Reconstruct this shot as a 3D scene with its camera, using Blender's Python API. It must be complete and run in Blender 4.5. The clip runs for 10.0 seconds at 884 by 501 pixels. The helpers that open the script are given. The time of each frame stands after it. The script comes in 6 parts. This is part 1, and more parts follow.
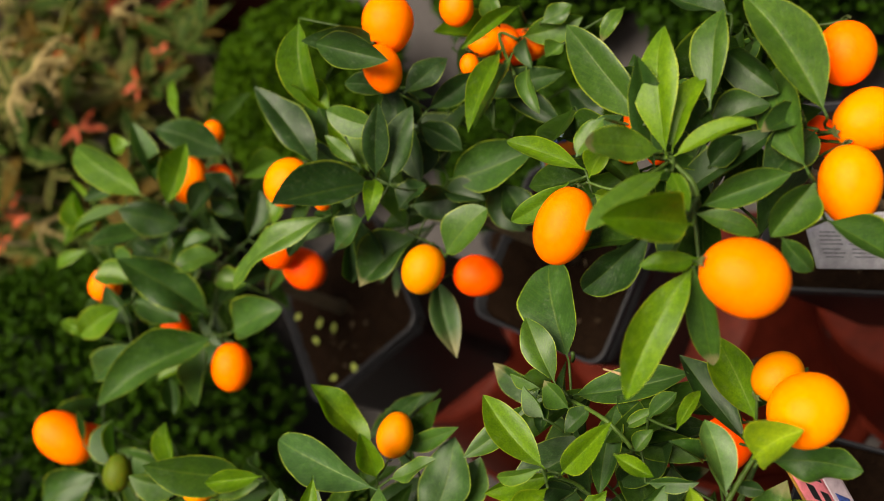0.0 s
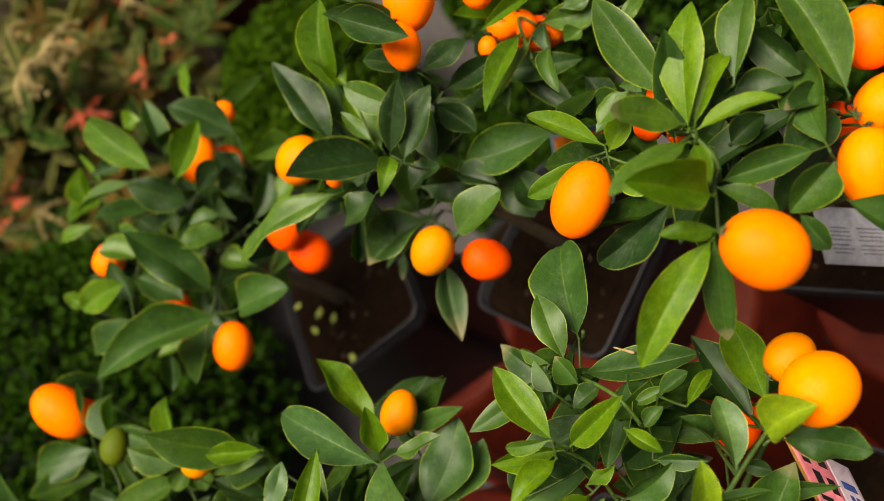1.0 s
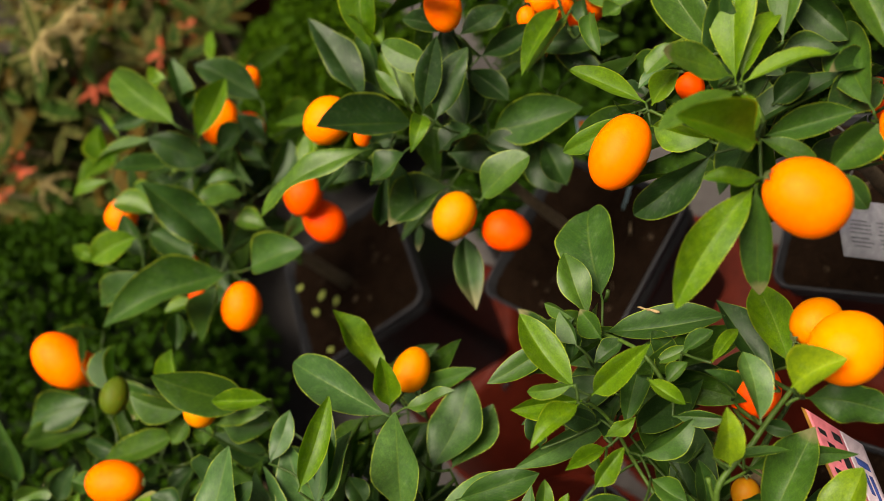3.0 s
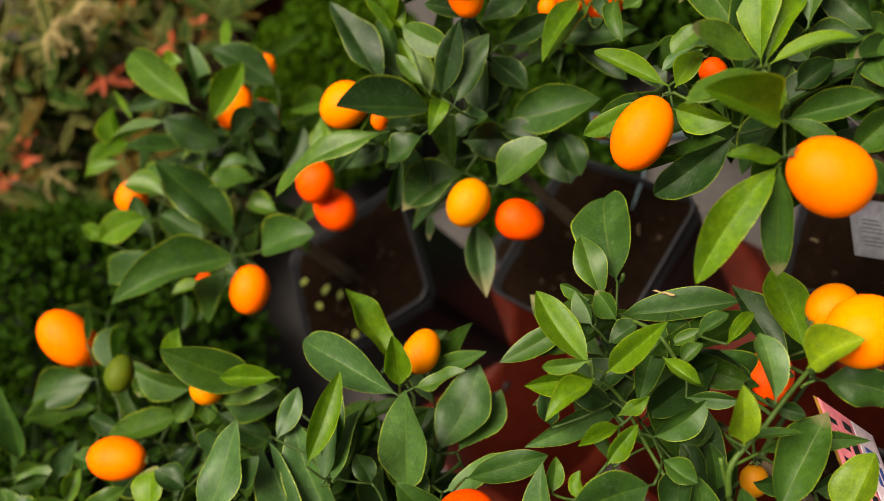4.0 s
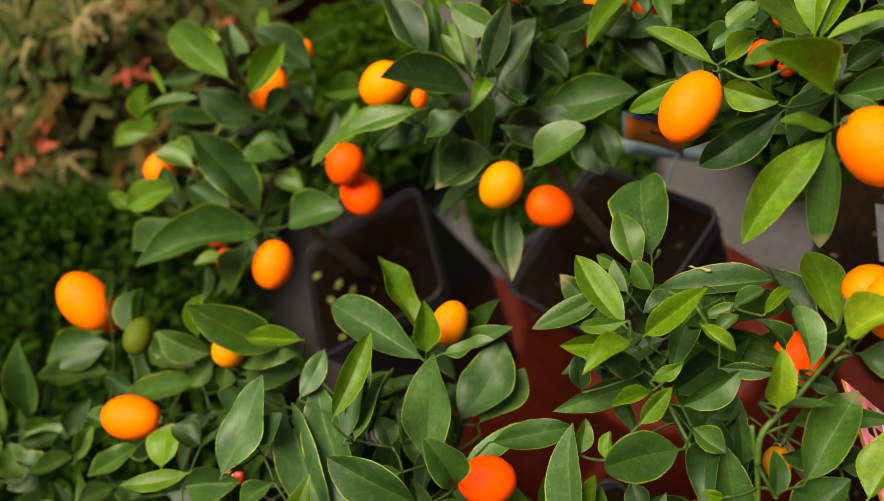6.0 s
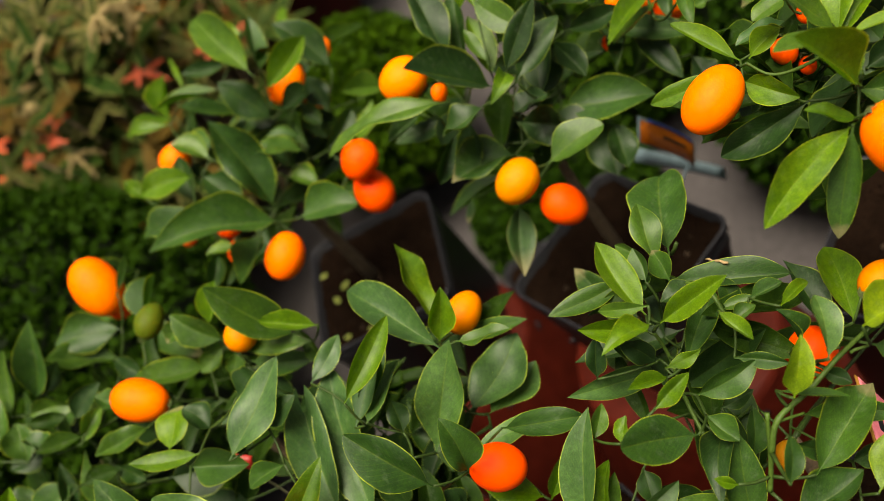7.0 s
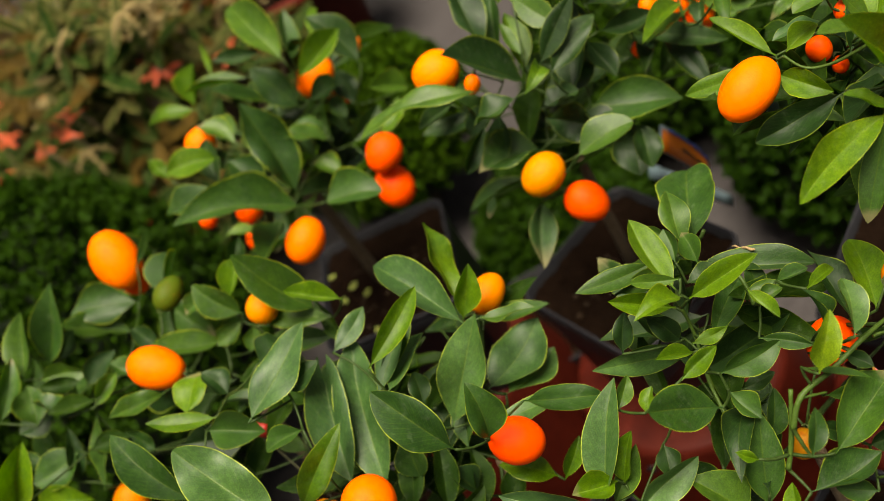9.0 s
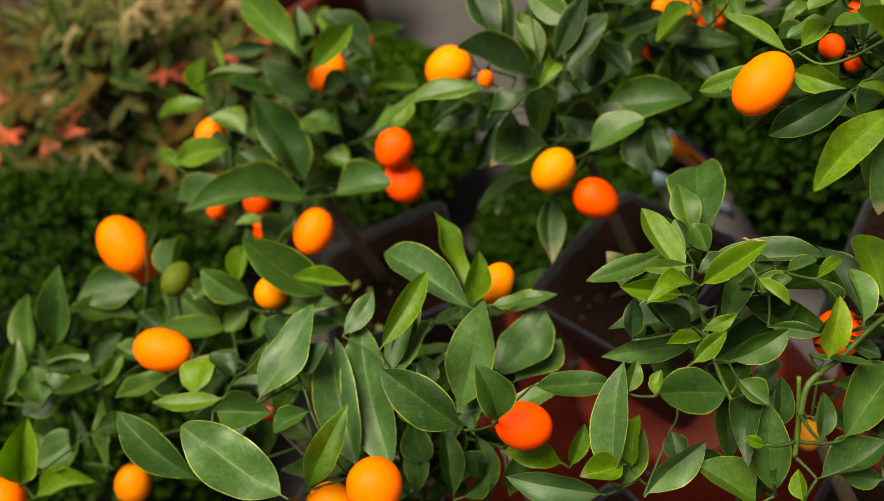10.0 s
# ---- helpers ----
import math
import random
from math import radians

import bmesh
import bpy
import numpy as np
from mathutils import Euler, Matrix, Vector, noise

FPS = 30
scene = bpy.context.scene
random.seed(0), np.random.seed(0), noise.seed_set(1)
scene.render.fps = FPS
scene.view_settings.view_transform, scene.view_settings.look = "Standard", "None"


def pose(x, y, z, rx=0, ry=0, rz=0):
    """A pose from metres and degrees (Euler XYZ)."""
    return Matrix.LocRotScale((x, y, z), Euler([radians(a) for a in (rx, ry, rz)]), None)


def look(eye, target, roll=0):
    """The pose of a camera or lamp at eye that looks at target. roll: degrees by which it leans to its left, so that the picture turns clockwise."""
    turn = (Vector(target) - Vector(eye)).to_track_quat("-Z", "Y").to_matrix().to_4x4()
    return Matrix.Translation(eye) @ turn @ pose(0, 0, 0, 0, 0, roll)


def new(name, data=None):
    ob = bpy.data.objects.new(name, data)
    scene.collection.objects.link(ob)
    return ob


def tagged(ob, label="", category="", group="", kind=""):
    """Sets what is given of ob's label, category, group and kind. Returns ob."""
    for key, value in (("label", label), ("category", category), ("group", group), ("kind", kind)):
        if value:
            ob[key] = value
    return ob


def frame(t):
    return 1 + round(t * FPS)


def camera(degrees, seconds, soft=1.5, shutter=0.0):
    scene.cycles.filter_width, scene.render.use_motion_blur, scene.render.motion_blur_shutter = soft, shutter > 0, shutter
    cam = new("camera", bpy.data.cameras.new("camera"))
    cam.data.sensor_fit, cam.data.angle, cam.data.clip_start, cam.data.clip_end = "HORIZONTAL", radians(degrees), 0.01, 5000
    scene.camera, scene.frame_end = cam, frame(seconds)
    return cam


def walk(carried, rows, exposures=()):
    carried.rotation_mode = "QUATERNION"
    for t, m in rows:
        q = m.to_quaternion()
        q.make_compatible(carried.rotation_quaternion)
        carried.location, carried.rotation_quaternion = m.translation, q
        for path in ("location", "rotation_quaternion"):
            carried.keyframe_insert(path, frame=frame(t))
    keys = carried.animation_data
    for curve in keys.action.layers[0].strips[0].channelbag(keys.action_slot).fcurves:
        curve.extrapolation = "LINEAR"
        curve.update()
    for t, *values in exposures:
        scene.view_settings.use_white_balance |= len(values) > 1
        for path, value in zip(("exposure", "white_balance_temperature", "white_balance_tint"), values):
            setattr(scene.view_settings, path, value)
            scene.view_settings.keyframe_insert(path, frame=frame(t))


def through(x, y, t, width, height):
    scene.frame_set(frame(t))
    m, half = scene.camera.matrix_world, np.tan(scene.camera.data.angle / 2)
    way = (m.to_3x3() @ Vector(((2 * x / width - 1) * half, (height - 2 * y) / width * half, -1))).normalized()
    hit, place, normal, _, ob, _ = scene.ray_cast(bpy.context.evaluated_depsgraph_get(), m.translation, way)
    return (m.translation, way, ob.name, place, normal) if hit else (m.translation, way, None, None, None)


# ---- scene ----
cam = camera(47.6, 10.0, soft=0.4)
cam.data.dof.use_dof = True
cam.data.dof.focus_distance = 0.56
cam.data.dof.aperture_fstop = 5.6
METRES, EYE, TILT, LEAN, TURN = 0.28, 1.2, -69.494, 38.196, -58.800
ROWS = [
    (0.0, 0.0, 0.0, 0.0, 0.0, -0.0, 0.0),
    (0.5, -0.0219, -0.0012, -0.0433, -0.24, 0.47, -1.12),
    (1.0, -0.0456, -0.0011, -0.0919, -0.52, 0.99, -2.34),
    (1.5, -0.0668, -0.0005, -0.137, -0.79, 1.47, -3.45),
    (2.0, -0.0875, -0.0008, -0.1839, -1.07, 1.99, -4.57),
    (2.5, -0.1064, 0.0007, -0.2316, -1.33, 2.54, -5.68),
    (4.0, -0.1606, 0.0014, -0.3712, -2.08, 4.27, -8.83),
    (4.5, -0.1786, 0.0008, -0.4191, -2.33, 4.92, -9.86),
    (5.0, -0.1961, -0.0001, -0.4678, -2.58, 5.63, -10.91),
    (5.5, -0.2133, -0.0028, -0.5141, -2.82, 6.3, -11.87),
    (7.0, -0.2606, -0.0109, -0.6569, -3.67, 8.57, -14.74),
    (7.5, -0.2755, -0.0147, -0.703, -4.02, 9.32, -15.63),
    (8.0, -0.2887, -0.0178, -0.7495, -4.38, 10.08, -16.49),
    (8.5, -0.3015, -0.0212, -0.7965, -4.78, 10.85, -17.34),
    (9.0, -0.3134, -0.0242, -0.844, -5.22, 11.62, -18.17),
    (9.5, -0.323, -0.0265, -0.891, -5.65, 12.37, -18.97),
    (10.0, -0.3314, -0.0286, -0.9394, -6.12, 13.14, -19.77),
]
walk(cam, [(t, pose(0, 0, EYE, TILT, LEAN, TURN) @ pose(METRES * x, METRES * y, METRES * z, 90 + pitch, roll, yaw)) for t, x, y, z, yaw, pitch, roll in ROWS],
     exposures=[(0.0, 0.98, 7450, 10), (10.0, 0.98, 7450, 10)])

# ---- daylight: bright overcast, a soft wide sun ----
world = bpy.data.worlds.new("world")
scene.world = world
world.use_nodes = True
wn, wl = world.node_tree.nodes, world.node_tree.links
sky = wn.new("ShaderNodeTexSky")
sky.sky_type = "NISHITA"
sky.sun_disc = False
sky.sun_elevation, sky.sun_rotation = radians(82), radians(190)
sky.air_density, sky.dust_density = 1.0, 4.0
pale = wn.new("ShaderNodeHueSaturation")
pale.inputs["Saturation"].default_value = 0.35
wl.new(sky.outputs[0], pale.inputs["Color"])
wl.new(pale.outputs[0], wn["Background"].inputs[0])
wn["Background"].inputs[1].default_value = 0.044
sun = new("sun", bpy.data.lights.new("sun", "SUN"))
sun.data.energy, sun.data.angle, sun.data.color = 5.6, radians(34), (1.0, 0.95, 0.86)
sun.matrix_world = look((-0.1, -0.05, 4.5), (0, 0.5, 0.5))

# ---- materials ----
def material(name, rough=0.5, metal=0.0, spec=0.5):
    m = bpy.data.materials.new(name)
    m.use_nodes = True
    b = m.node_tree.nodes["Principled BSDF"]
    b.inputs["Roughness"].default_value, b.inputs["Metallic"].default_value = rough, metal
    b.inputs["Specular IOR Level"].default_value = spec
    return m, m.node_tree.nodes, m.node_tree.links, b


def coords(n, l, kind="Object", scale=1.0):
    c = n.new("ShaderNodeTexCoord")
    p = n.new("ShaderNodeMapping")
    p.inputs["Scale"].default_value = (scale, scale, scale)
    l.new(c.outputs[kind], p.inputs[0])
    return p.outputs[0]


def noise_tex(n, l, vec, scale, detail=4.0, rough=0.55):
    t = n.new("ShaderNodeTexNoise")
    t.inputs["Scale"].default_value, t.inputs["Detail"].default_value = scale, detail
    t.inputs["Roughness"].default_value = rough
    l.new(vec, t.inputs["Vector"])
    return t.outputs["Fac"]


def ramp(n, l, fac, stops):
    r = n.new("ShaderNodeValToRGB")
    e = r.color_ramp.elements
    while len(e) < len(stops):
        e.new(0.5)
    for k, (p, c) in zip(e, stops):
        k.position, k.color = p, (*c, 1)
    l.new(fac, r.inputs[0])
    return r.outputs[0]


def mix(n, l, fac, a, b, mode="MIX"):
    m = n.new("ShaderNodeMix")
    m.data_type, m.blend_type = "RGBA", mode
    for s, v in ((m.inputs[0], fac), (m.inputs[6], a), (m.inputs[7], b)):
        if isinstance(v, (int, float)):
            s.default_value = v
        elif isinstance(v, tuple):
            s.default_value = (*v, 1)
        else:
            l.new(v, s)
    return m.outputs[2]


def maths(n, l, op, a, b=0.0, c=0.0):
    m = n.new("ShaderNodeMath")
    m.operation = op
    for s, v in zip(m.inputs, (a, b, c)):
        if isinstance(v, (int, float)):
            s.default_value = v
        else:
            l.new(v, s)
    return m.outputs[0]


def bump(n, l, b, height, strength, dist):
    k = n.new("ShaderNodeBump")
    k.inputs["Strength"].default_value, k.inputs["Distance"].default_value = strength, dist
    l.new(height, k.inputs["Height"])
    l.new(k.outputs[0], b.inputs["Normal"])


def leaf_material(name, dark, light, margin, gloss=0.42, through=0.25, sheen=0.26, rim=(0.473, 0.493), burnt=0.95):
    """A citrus leaf: uv runs along the blade (u) and across it (v, 0.5 at the midrib)."""
    m, n, l, b = material(name, gloss, 0, sheen)
    uv = n.new("ShaderNodeUVMap")
    sep = n.new("ShaderNodeSeparateXYZ")
    l.new(uv.outputs[0], sep.inputs[0])
    off = maths(n, l, "ABSOLUTE", maths(n, l, "SUBTRACT", sep.outputs[1], 0.5))
    oc = coords(n, l, "Object")
    info = n.new("ShaderNodeObjectInfo")
    tone = ramp(n, l, noise_tex(n, l, oc, 55, 5), [(0.3, dark), (0.72, light)])
    pick = ramp(n, l, info.outputs["Random"], [(0.0, (0.72, 0.78, 0.8)), (0.5, (1, 1, 1)), (1.0, (1.3, 1.2, 0.95))])
    tone = mix(n, l, 1.0, tone, pick, "MULTIPLY")
    # side veins fan out from the midrib
    v = maths(n, l, "SUBTRACT", maths(n, l, "MULTIPLY", sep.outputs[0], 13.0), maths(n, l, "MULTIPLY", off, 9.0))
    vein = maths(n, l, "POWER", maths(n, l, "ABSOLUTE", maths(n, l, "SINE", maths(n, l, "MULTIPLY", v, 3.14159))), 18.0)
    vein = maths(n, l, "SUBTRACT", 1.0, vein)
    vein = maths(n, l, "LESS_THAN", vein, 0.3)
    near = n.new("ShaderNodeMapRange")
    near.inputs[1].default_value, near.inputs[2].default_value = 0.030, 0.006
    l.new(off, near.inputs[0])
    rib = near.outputs[0]
    tone = mix(n, l, maths(n, l, "MULTIPLY", vein, 0.04), tone, margin)
    tone = mix(n, l, maths(n, l, "MULTIPLY", rib, 0.09), tone, margin)
    edge = n.new("ShaderNodeMapRange")
    edge.inputs[1].default_value, edge.inputs[2].default_value = rim
    l.new(off, edge.inputs[0])
    patchy = ramp(n, l, noise_tex(n, l, oc, 110, 3), [(0.33, (0.3, 0.3, 0.3)), (0.58, (1, 1, 1))])
    tone = mix(n, l, maths(n, l, "MULTIPLY", edge.outputs[0], patchy), tone, margin)
    glands = ramp(n, l, noise_tex(n, l, oc, 1500, 2), [(0.36, (0.80, 0.80, 0.78)), (0.64, (1.18, 1.18, 1.15))])
    tone = mix(n, l, 1.0, tone, glands, "MULTIPLY")
    blotch = ramp(n, l, noise_tex(n, l, oc, 260, 4, 0.6), [(0.38, (0.80, 0.84, 0.8)), (0.66, (1.16, 1.12, 1.05))])
    tone = mix(n, l, 1.0, tone, blotch, "MULTIPLY")
    # dry tan tips on a few leaves
    old = maths(n, l, "GREATER_THAN", info.outputs["Random"], burnt)
    scorch = ramp(n, l, maths(n, l, "ADD", sep.outputs[0], maths(n, l, "MULTIPLY", noise_tex(n, l, oc, 120, 3), 0.16)), [(0.93 if burnt > 0 else 0.72, (0, 0, 0)), (1.06, (0.6, 0.6, 0.6))])
    tone = mix(n, l, maths(n, l, "MULTIPLY", scorch, old), tone, (0.19, 0.16, 0.08))
    # dust and dried water marks
    dust = ramp(n, l, noise_tex(n, l, oc, 170, 8, 0.75), [(0.54, (0, 0, 0)), (0.78, (1, 1, 1))])
    tone = mix(n, l, maths(n, l, "MULTIPLY", dust, 0.20), tone, (0.22, 0.26, 0.18))
    l.new(tone, b.inputs["Base Color"])
    rr = n.new("ShaderNodeMapRange")
    rr.inputs[3].default_value, rr.inputs[4].default_value = gloss - 0.02, gloss + 0.16
    l.new(noise_tex(n, l, oc, 90, 4), rr.inputs[0])
    l.new(rr.outputs[0], b.inputs["Roughness"])
    h = maths(n, l, "ADD", maths(n, l, "MULTIPLY", vein, -0.4), noise_tex(n, l, oc, 900, 3))
    h = maths(n, l, "SUBTRACT", h, maths(n, l, "MULTIPLY", rib, 1.2))
    bump(n, l, b, h, 0.32, 0.0006)
    tr = n.new("ShaderNodeBsdfTranslucent")
    l.new(mix(n, l, 1.0, tone, (1.15, 1.45, 0.4), "MULTIPLY"), tr.inputs[0])
    ms = n.new("ShaderNodeMixShader")
    ms.inputs[0].default_value = through
    l.new(b.outputs[0], ms.inputs[1])
    l.new(tr.outputs[0], ms.inputs[2])
    l.new(ms.outputs[0], n["Material Output"].inputs[0])
    return m


def fruit_material(name, a, bcol):
    m, n, l, b = material(name, 0.6, 0, 0.12)
    oc = coords(n, l, "Object")
    info = n.new("ShaderNodeObjectInfo")
    base = ramp(n, l, noise_tex(n, l, oc, 14, 2), [(0.32, a), (0.7, bcol)])
    base = mix(n, l, 1.0, base, ramp(n, l, info.outputs["Random"], [(0, (0.95, 0.86, 0.8)), (1, (1, 1.12, 1.1))]), "MULTIPLY")
    spots = ramp(n, l, noise_tex(n, l, oc, 260, 2), [(0.70, (0, 0, 0)), (0.76, (1, 1, 1))])
    base = mix(n, l, maths(n, l, "MULTIPLY", spots, 0.25), base, (0.45, 0.16, 0.01))
    l.new(base, b.inputs["Base Color"])
    b.inputs["Subsurface Weight"].default_value = 0.3
    b.inputs["Subsurface Radius"].default_value = (0.008, 0.0022, 0.0004)
    b.inputs["Subsurface Scale"].default_value = 1.0
    vo = n.new("ShaderNodeTexVoronoi")
    vo.inputs["Scale"].default_value = 850
    l.new(oc, vo.inputs["Vector"])
    bump(n, l, b, maths(n, l, "ADD", vo.outputs["Distance"], noise_tex(n, l, oc, 160, 3)), 0.16, 0.0004)
    return m


def mottled(name, a, bcol, scale, rough=0.8, height=0.5, dist=0.004, metal=0.0, fine=4.0, random_tint=0.0, spec=0.2):
    m, n, l, b = material(name, rough, metal, spec)
    oc = coords(n, l, "Object")
    big = noise_tex(n, l, oc, scale, 5)
    small = noise_tex(n, l, oc, scale * fine, 6, 0.65)
    tone = mix(n, l, big, a, bcol)
    tone = mix(n, l, 1.0, tone, ramp(n, l, small, [(0.3, (0.72, 0.72, 0.72)), (0.7, (1.2, 1.2, 1.2))]), "MULTIPLY")
    if random_tint:
        info = n.new("ShaderNodeObjectInfo")
        k = random_tint
        tone = mix(n, l, 1.0, tone, ramp(n, l, info.outputs["Random"], [(0, (1 - k, 1 - k, 1 - k)), (1, (1 + k, 1 + k, 1 + k))]), "MULTIPLY")
    l.new(tone, b.inputs["Base Color"])
    bump(n, l, b, maths(n, l, "ADD", big, small), height, dist)
    return m


LEAF = {
    # dark and inner greens also carry the shade deep in the crowns
    "dark": leaf_material("old_and_shaded_leaf", (0.0070, 0.0242, 0.0038), (0.0146, 0.0424, 0.0064), (0.16, 0.21, 0.018), 0.42, 0.20, 0.27),
    "inner": leaf_material("inner_shade_leaf", (0.0085, 0.0270, 0.0024), (0.0185, 0.0450, 0.0040), (0.09, 0.13, 0.010), 0.48, 0.30, 0.10),
    "mid": leaf_material("leaf", (0.0140, 0.0465, 0.0054), (0.0290, 0.0780, 0.0088), (0.24, 0.30, 0.020), 0.43, 0.28, 0.34),
    "scorched": leaf_material("tan_tipped_leaf", (0.0110, 0.0330, 0.0070), (0.0220, 0.0560, 0.0110), (0.20, 0.20, 0.05), 0.44, 0.22, 0.30, burnt=-1.0),
    # pale: leaf green lifted to stand in for sky light on these leaves
    "pale": leaf_material("sky_lit_leaf", (0.0240, 0.0660, 0.0150), (0.0440, 0.1040, 0.0230), (0.30, 0.36, 0.040), 0.42, 0.24, 0.40),
    "fresh": leaf_material("fresh_leaf", (0.0245, 0.0670, 0.0058), (0.0480, 0.1060, 0.0094), (0.28, 0.34, 0.020), 0.40, 0.30, 0.36),
    "young": leaf_material("young_leaf", (0.0440, 0.108, 0.0024), (0.0820, 0.160, 0.0044), (0.30, 0.36, 0.020), 0.38, 0.36),
    "lime": leaf_material("new_leaf", (0.10, 0.175, 0.005), (0.16, 0.24, 0.009), (0.36, 0.40, 0.02), 0.40, 0.32),
}
FRUIT = {
    "orange": fruit_material("ripe_peel", (0.96, 0.095, 0.0), (0.98, 0.170, 0.0)),
    # deep: red-orange peel, also a dimmed colour for fruit that sits in shade
    "deep": fruit_material("deep_and_shaded_peel", (0.80, 0.046, 0.0), (0.84, 0.080, 0.0)),
    "gold": fruit_material("golden_peel", (0.93, 0.125, 0.0), (0.96, 0.200, 0.0)),
    "amber": fruit_material("amber_peel", (0.52, 0.130, 0.0), (0.64, 0.190, 0.0)),
    "turning": fruit_material("turning_peel", (0.20, 0.080, 0.0015), (0.33, 0.115, 0.0015)),
    "green": fruit_material("unripe_peel", (0.036, 0.064, 0.0018), (0.074, 0.106, 0.004)),
}
BARK = mottled("bark", (0.075, 0.052, 0.03), (0.14, 0.10, 0.06), 60, 0.85, 0.6, 0.002)
TWIG = mottled("green_twig", (0.013, 0.022, 0.005), (0.030, 0.062, 0.008), 120, 0.5, 0.4, 0.001)
WOODY = mottled("woody_twig", (0.04, 0.045, 0.022), (0.085, 0.075, 0.04), 120, 0.7, 0.5, 0.001)
STEM = mottled("green_stem", (0.024, 0.050, 0.006), (0.052, 0.095, 0.012), 120, 0.5, 0.4, 0.001)
CALYX = mottled("calyx", (0.05, 0.07, 0.02), (0.12, 0.15, 0.05), 300, 0.7, 0.4, 0.0006)
BLACK = mottled("black_plastic", (0.008, 0.008, 0.009), (0.016, 0.016, 0.018), 30, 0.42, 0.2, 0.001)
RED = mottled("brown_red_plastic", (0.052, 0.0064, 0.0034), (0.075, 0.0102, 0.0054), 14, 0.5, 0.15, 0.001, spec=0.06)
SOIL = mottled("potting_soil", (0.0045, 0.0024, 0.0014), (0.016, 0.0085, 0.0050), 60, 0.95, 1.0, 0.006, spec=0.02)
CONCRETE = mottled("concrete", (0.031, 0.028, 0.028), (0.050, 0.045, 0.045), 6, 0.9, 0.4, 0.003, fine=14.0, spec=0.06)
RIMGREY = mottled("worn_grey_plastic", (0.009, 0.009, 0.011), (0.018, 0.018, 0.022), 60, 0.5, 0.3, 0.001)


# ---- building helpers ----
def thing(name, at, label, category, group=""):
    e = new(name)
    e.empty_display_size = 0.05
    e.location = at
    return tagged(e, label, category, group)


def base_of(ob):
    p = Vector((0, 0, 0))
    while ob:
        p += ob.location
        ob = ob.parent
    return p


def part(name, bm, mat, parent=None, label="", smooth=True):
    """Links a bmesh given in world coordinates as one mesh object, a child of parent if there is one."""
    me = bpy.data.meshes.new(name)
    if parent:
        bmesh.ops.translate(bm, verts=bm.verts, vec=-base_of(parent))
    bm.to_mesh(me)
    bm.free()
    for k in (mat if isinstance(mat, (list, tuple)) else [mat]):
        me.materials.append(k)
    if smooth:
        me.polygons.foreach_set("use_smooth", [True] * len(me.polygons))
    ob = new(name, me)
    ob.parent = parent
    if label:
        tagged(ob, label)
    return ob


def part_at(name, bm, mat, at, parent=None, label="", smooth=True):
    """As part(), with the object's own origin at the point at, about which the bmesh is given."""
    me = bpy.data.meshes.new(name)
    bm.to_mesh(me)
    bm.free()
    me.materials.append(mat)
    if smooth:
        me.polygons.foreach_set("use_smooth", [True] * len(me.polygons))
    ob = new(name, me)
    ob.parent = parent
    ob.location = Vector(at) - (base_of(parent) if parent else Vector((0, 0, 0)))
    if label:
        tagged(ob, label)
    return ob


def tube(points, radii, sides=7, bm=None):
    """A round, tapering rod along points, closed at both ends."""
    bm = bm or bmesh.new()
    pts = [Vector(p) for p in points]
    rings = []
    side = None
    for i, p in enumerate(pts):
        d = (pts[min(i + 1, len(pts) - 1)] - pts[max(i - 1, 0)]).normalized()
        if side is None:
            side = d.orthogonal().normalized()
        side = (side - d * side.dot(d)).normalized()
        up = d.cross(side)
        r = radii[i] if isinstance(radii, (list, tuple)) else radii
        rings.append([bm.verts.new(p + (side * math.cos(a) + up * math.sin(a)) * r) for a in (2 * math.pi * k / sides for k in range(sides))])
    for a, b in zip(rings, rings[1:]):
        for k in range(sides):
            bm.faces.new((a[k], a[(k + 1) % sides], b[(k + 1) % sides], b[k]))
    bm.faces.new(rings[0][::-1])
    bm.faces.new(rings[-1])
    return bm


def bowed(a, b, sag, n=6, wobble=0.0, rng=None):
    """Points on a bow from a to b, lifted by the vector sag at the middle."""
    a, b, sag = Vector(a), Vector(b), Vector(sag)
    out = []
    for i in range(n + 1):
        k = i / n
        p = a.lerp(b, k) + sag * (4 * k * (1 - k))
        if wobble and rng and 0 < i < n:
            p += Vector((rng.uniform(-1, 1), rng.uniform(-1, 1), rng.uniform(-1, 1))) * wobble
        out.append(p)
    return out


def loft(profile, sections, turn=0.0, close_top=False, close_bottom=True):
    """Rings of `profile` (a closed outline of (x, y) about 0) at (scale, z) sections, joined into one skin."""
    bm = bmesh.new()
    c, s = math.cos(turn), math.sin(turn)
    rings = [[bm.verts.new(((x * c - y * s) * k, (x * s + y * c) * k, z)) for x, y in profile] for k, z in sections]
    n = len(profile)
    for a, b in zip(rings, rings[1:]):
        for i in range(n):
            bm.faces.new((a[i], a[(i + 1) % n], b[(i + 1) % n], b[i]))
    if close_bottom:
        bm.faces.new(rings[0][::-1])
    if close_top:
        bm.faces.new(rings[-1])
    bmesh.ops.recalc_face_normals(bm, faces=bm.faces)
    return bm


def rounded_square(half, radius, n=6):
    out = []
    for k, (sx, sy) in enumerate(((1, 1), (-1, 1), (-1, -1), (1, -1))):
        for i in range(n + 1):
            a = math.pi / 2 * (k + i / n)
            out.append((sx * (half - radius) + radius * math.cos(a), sy * (half - radius) + radius * math.sin(a)))
    return out


def circle(r, n=40):
    return [(r * math.cos(2 * math.pi * i / n), r * math.sin(2 * math.pi * i / n)) for i in range(n)]

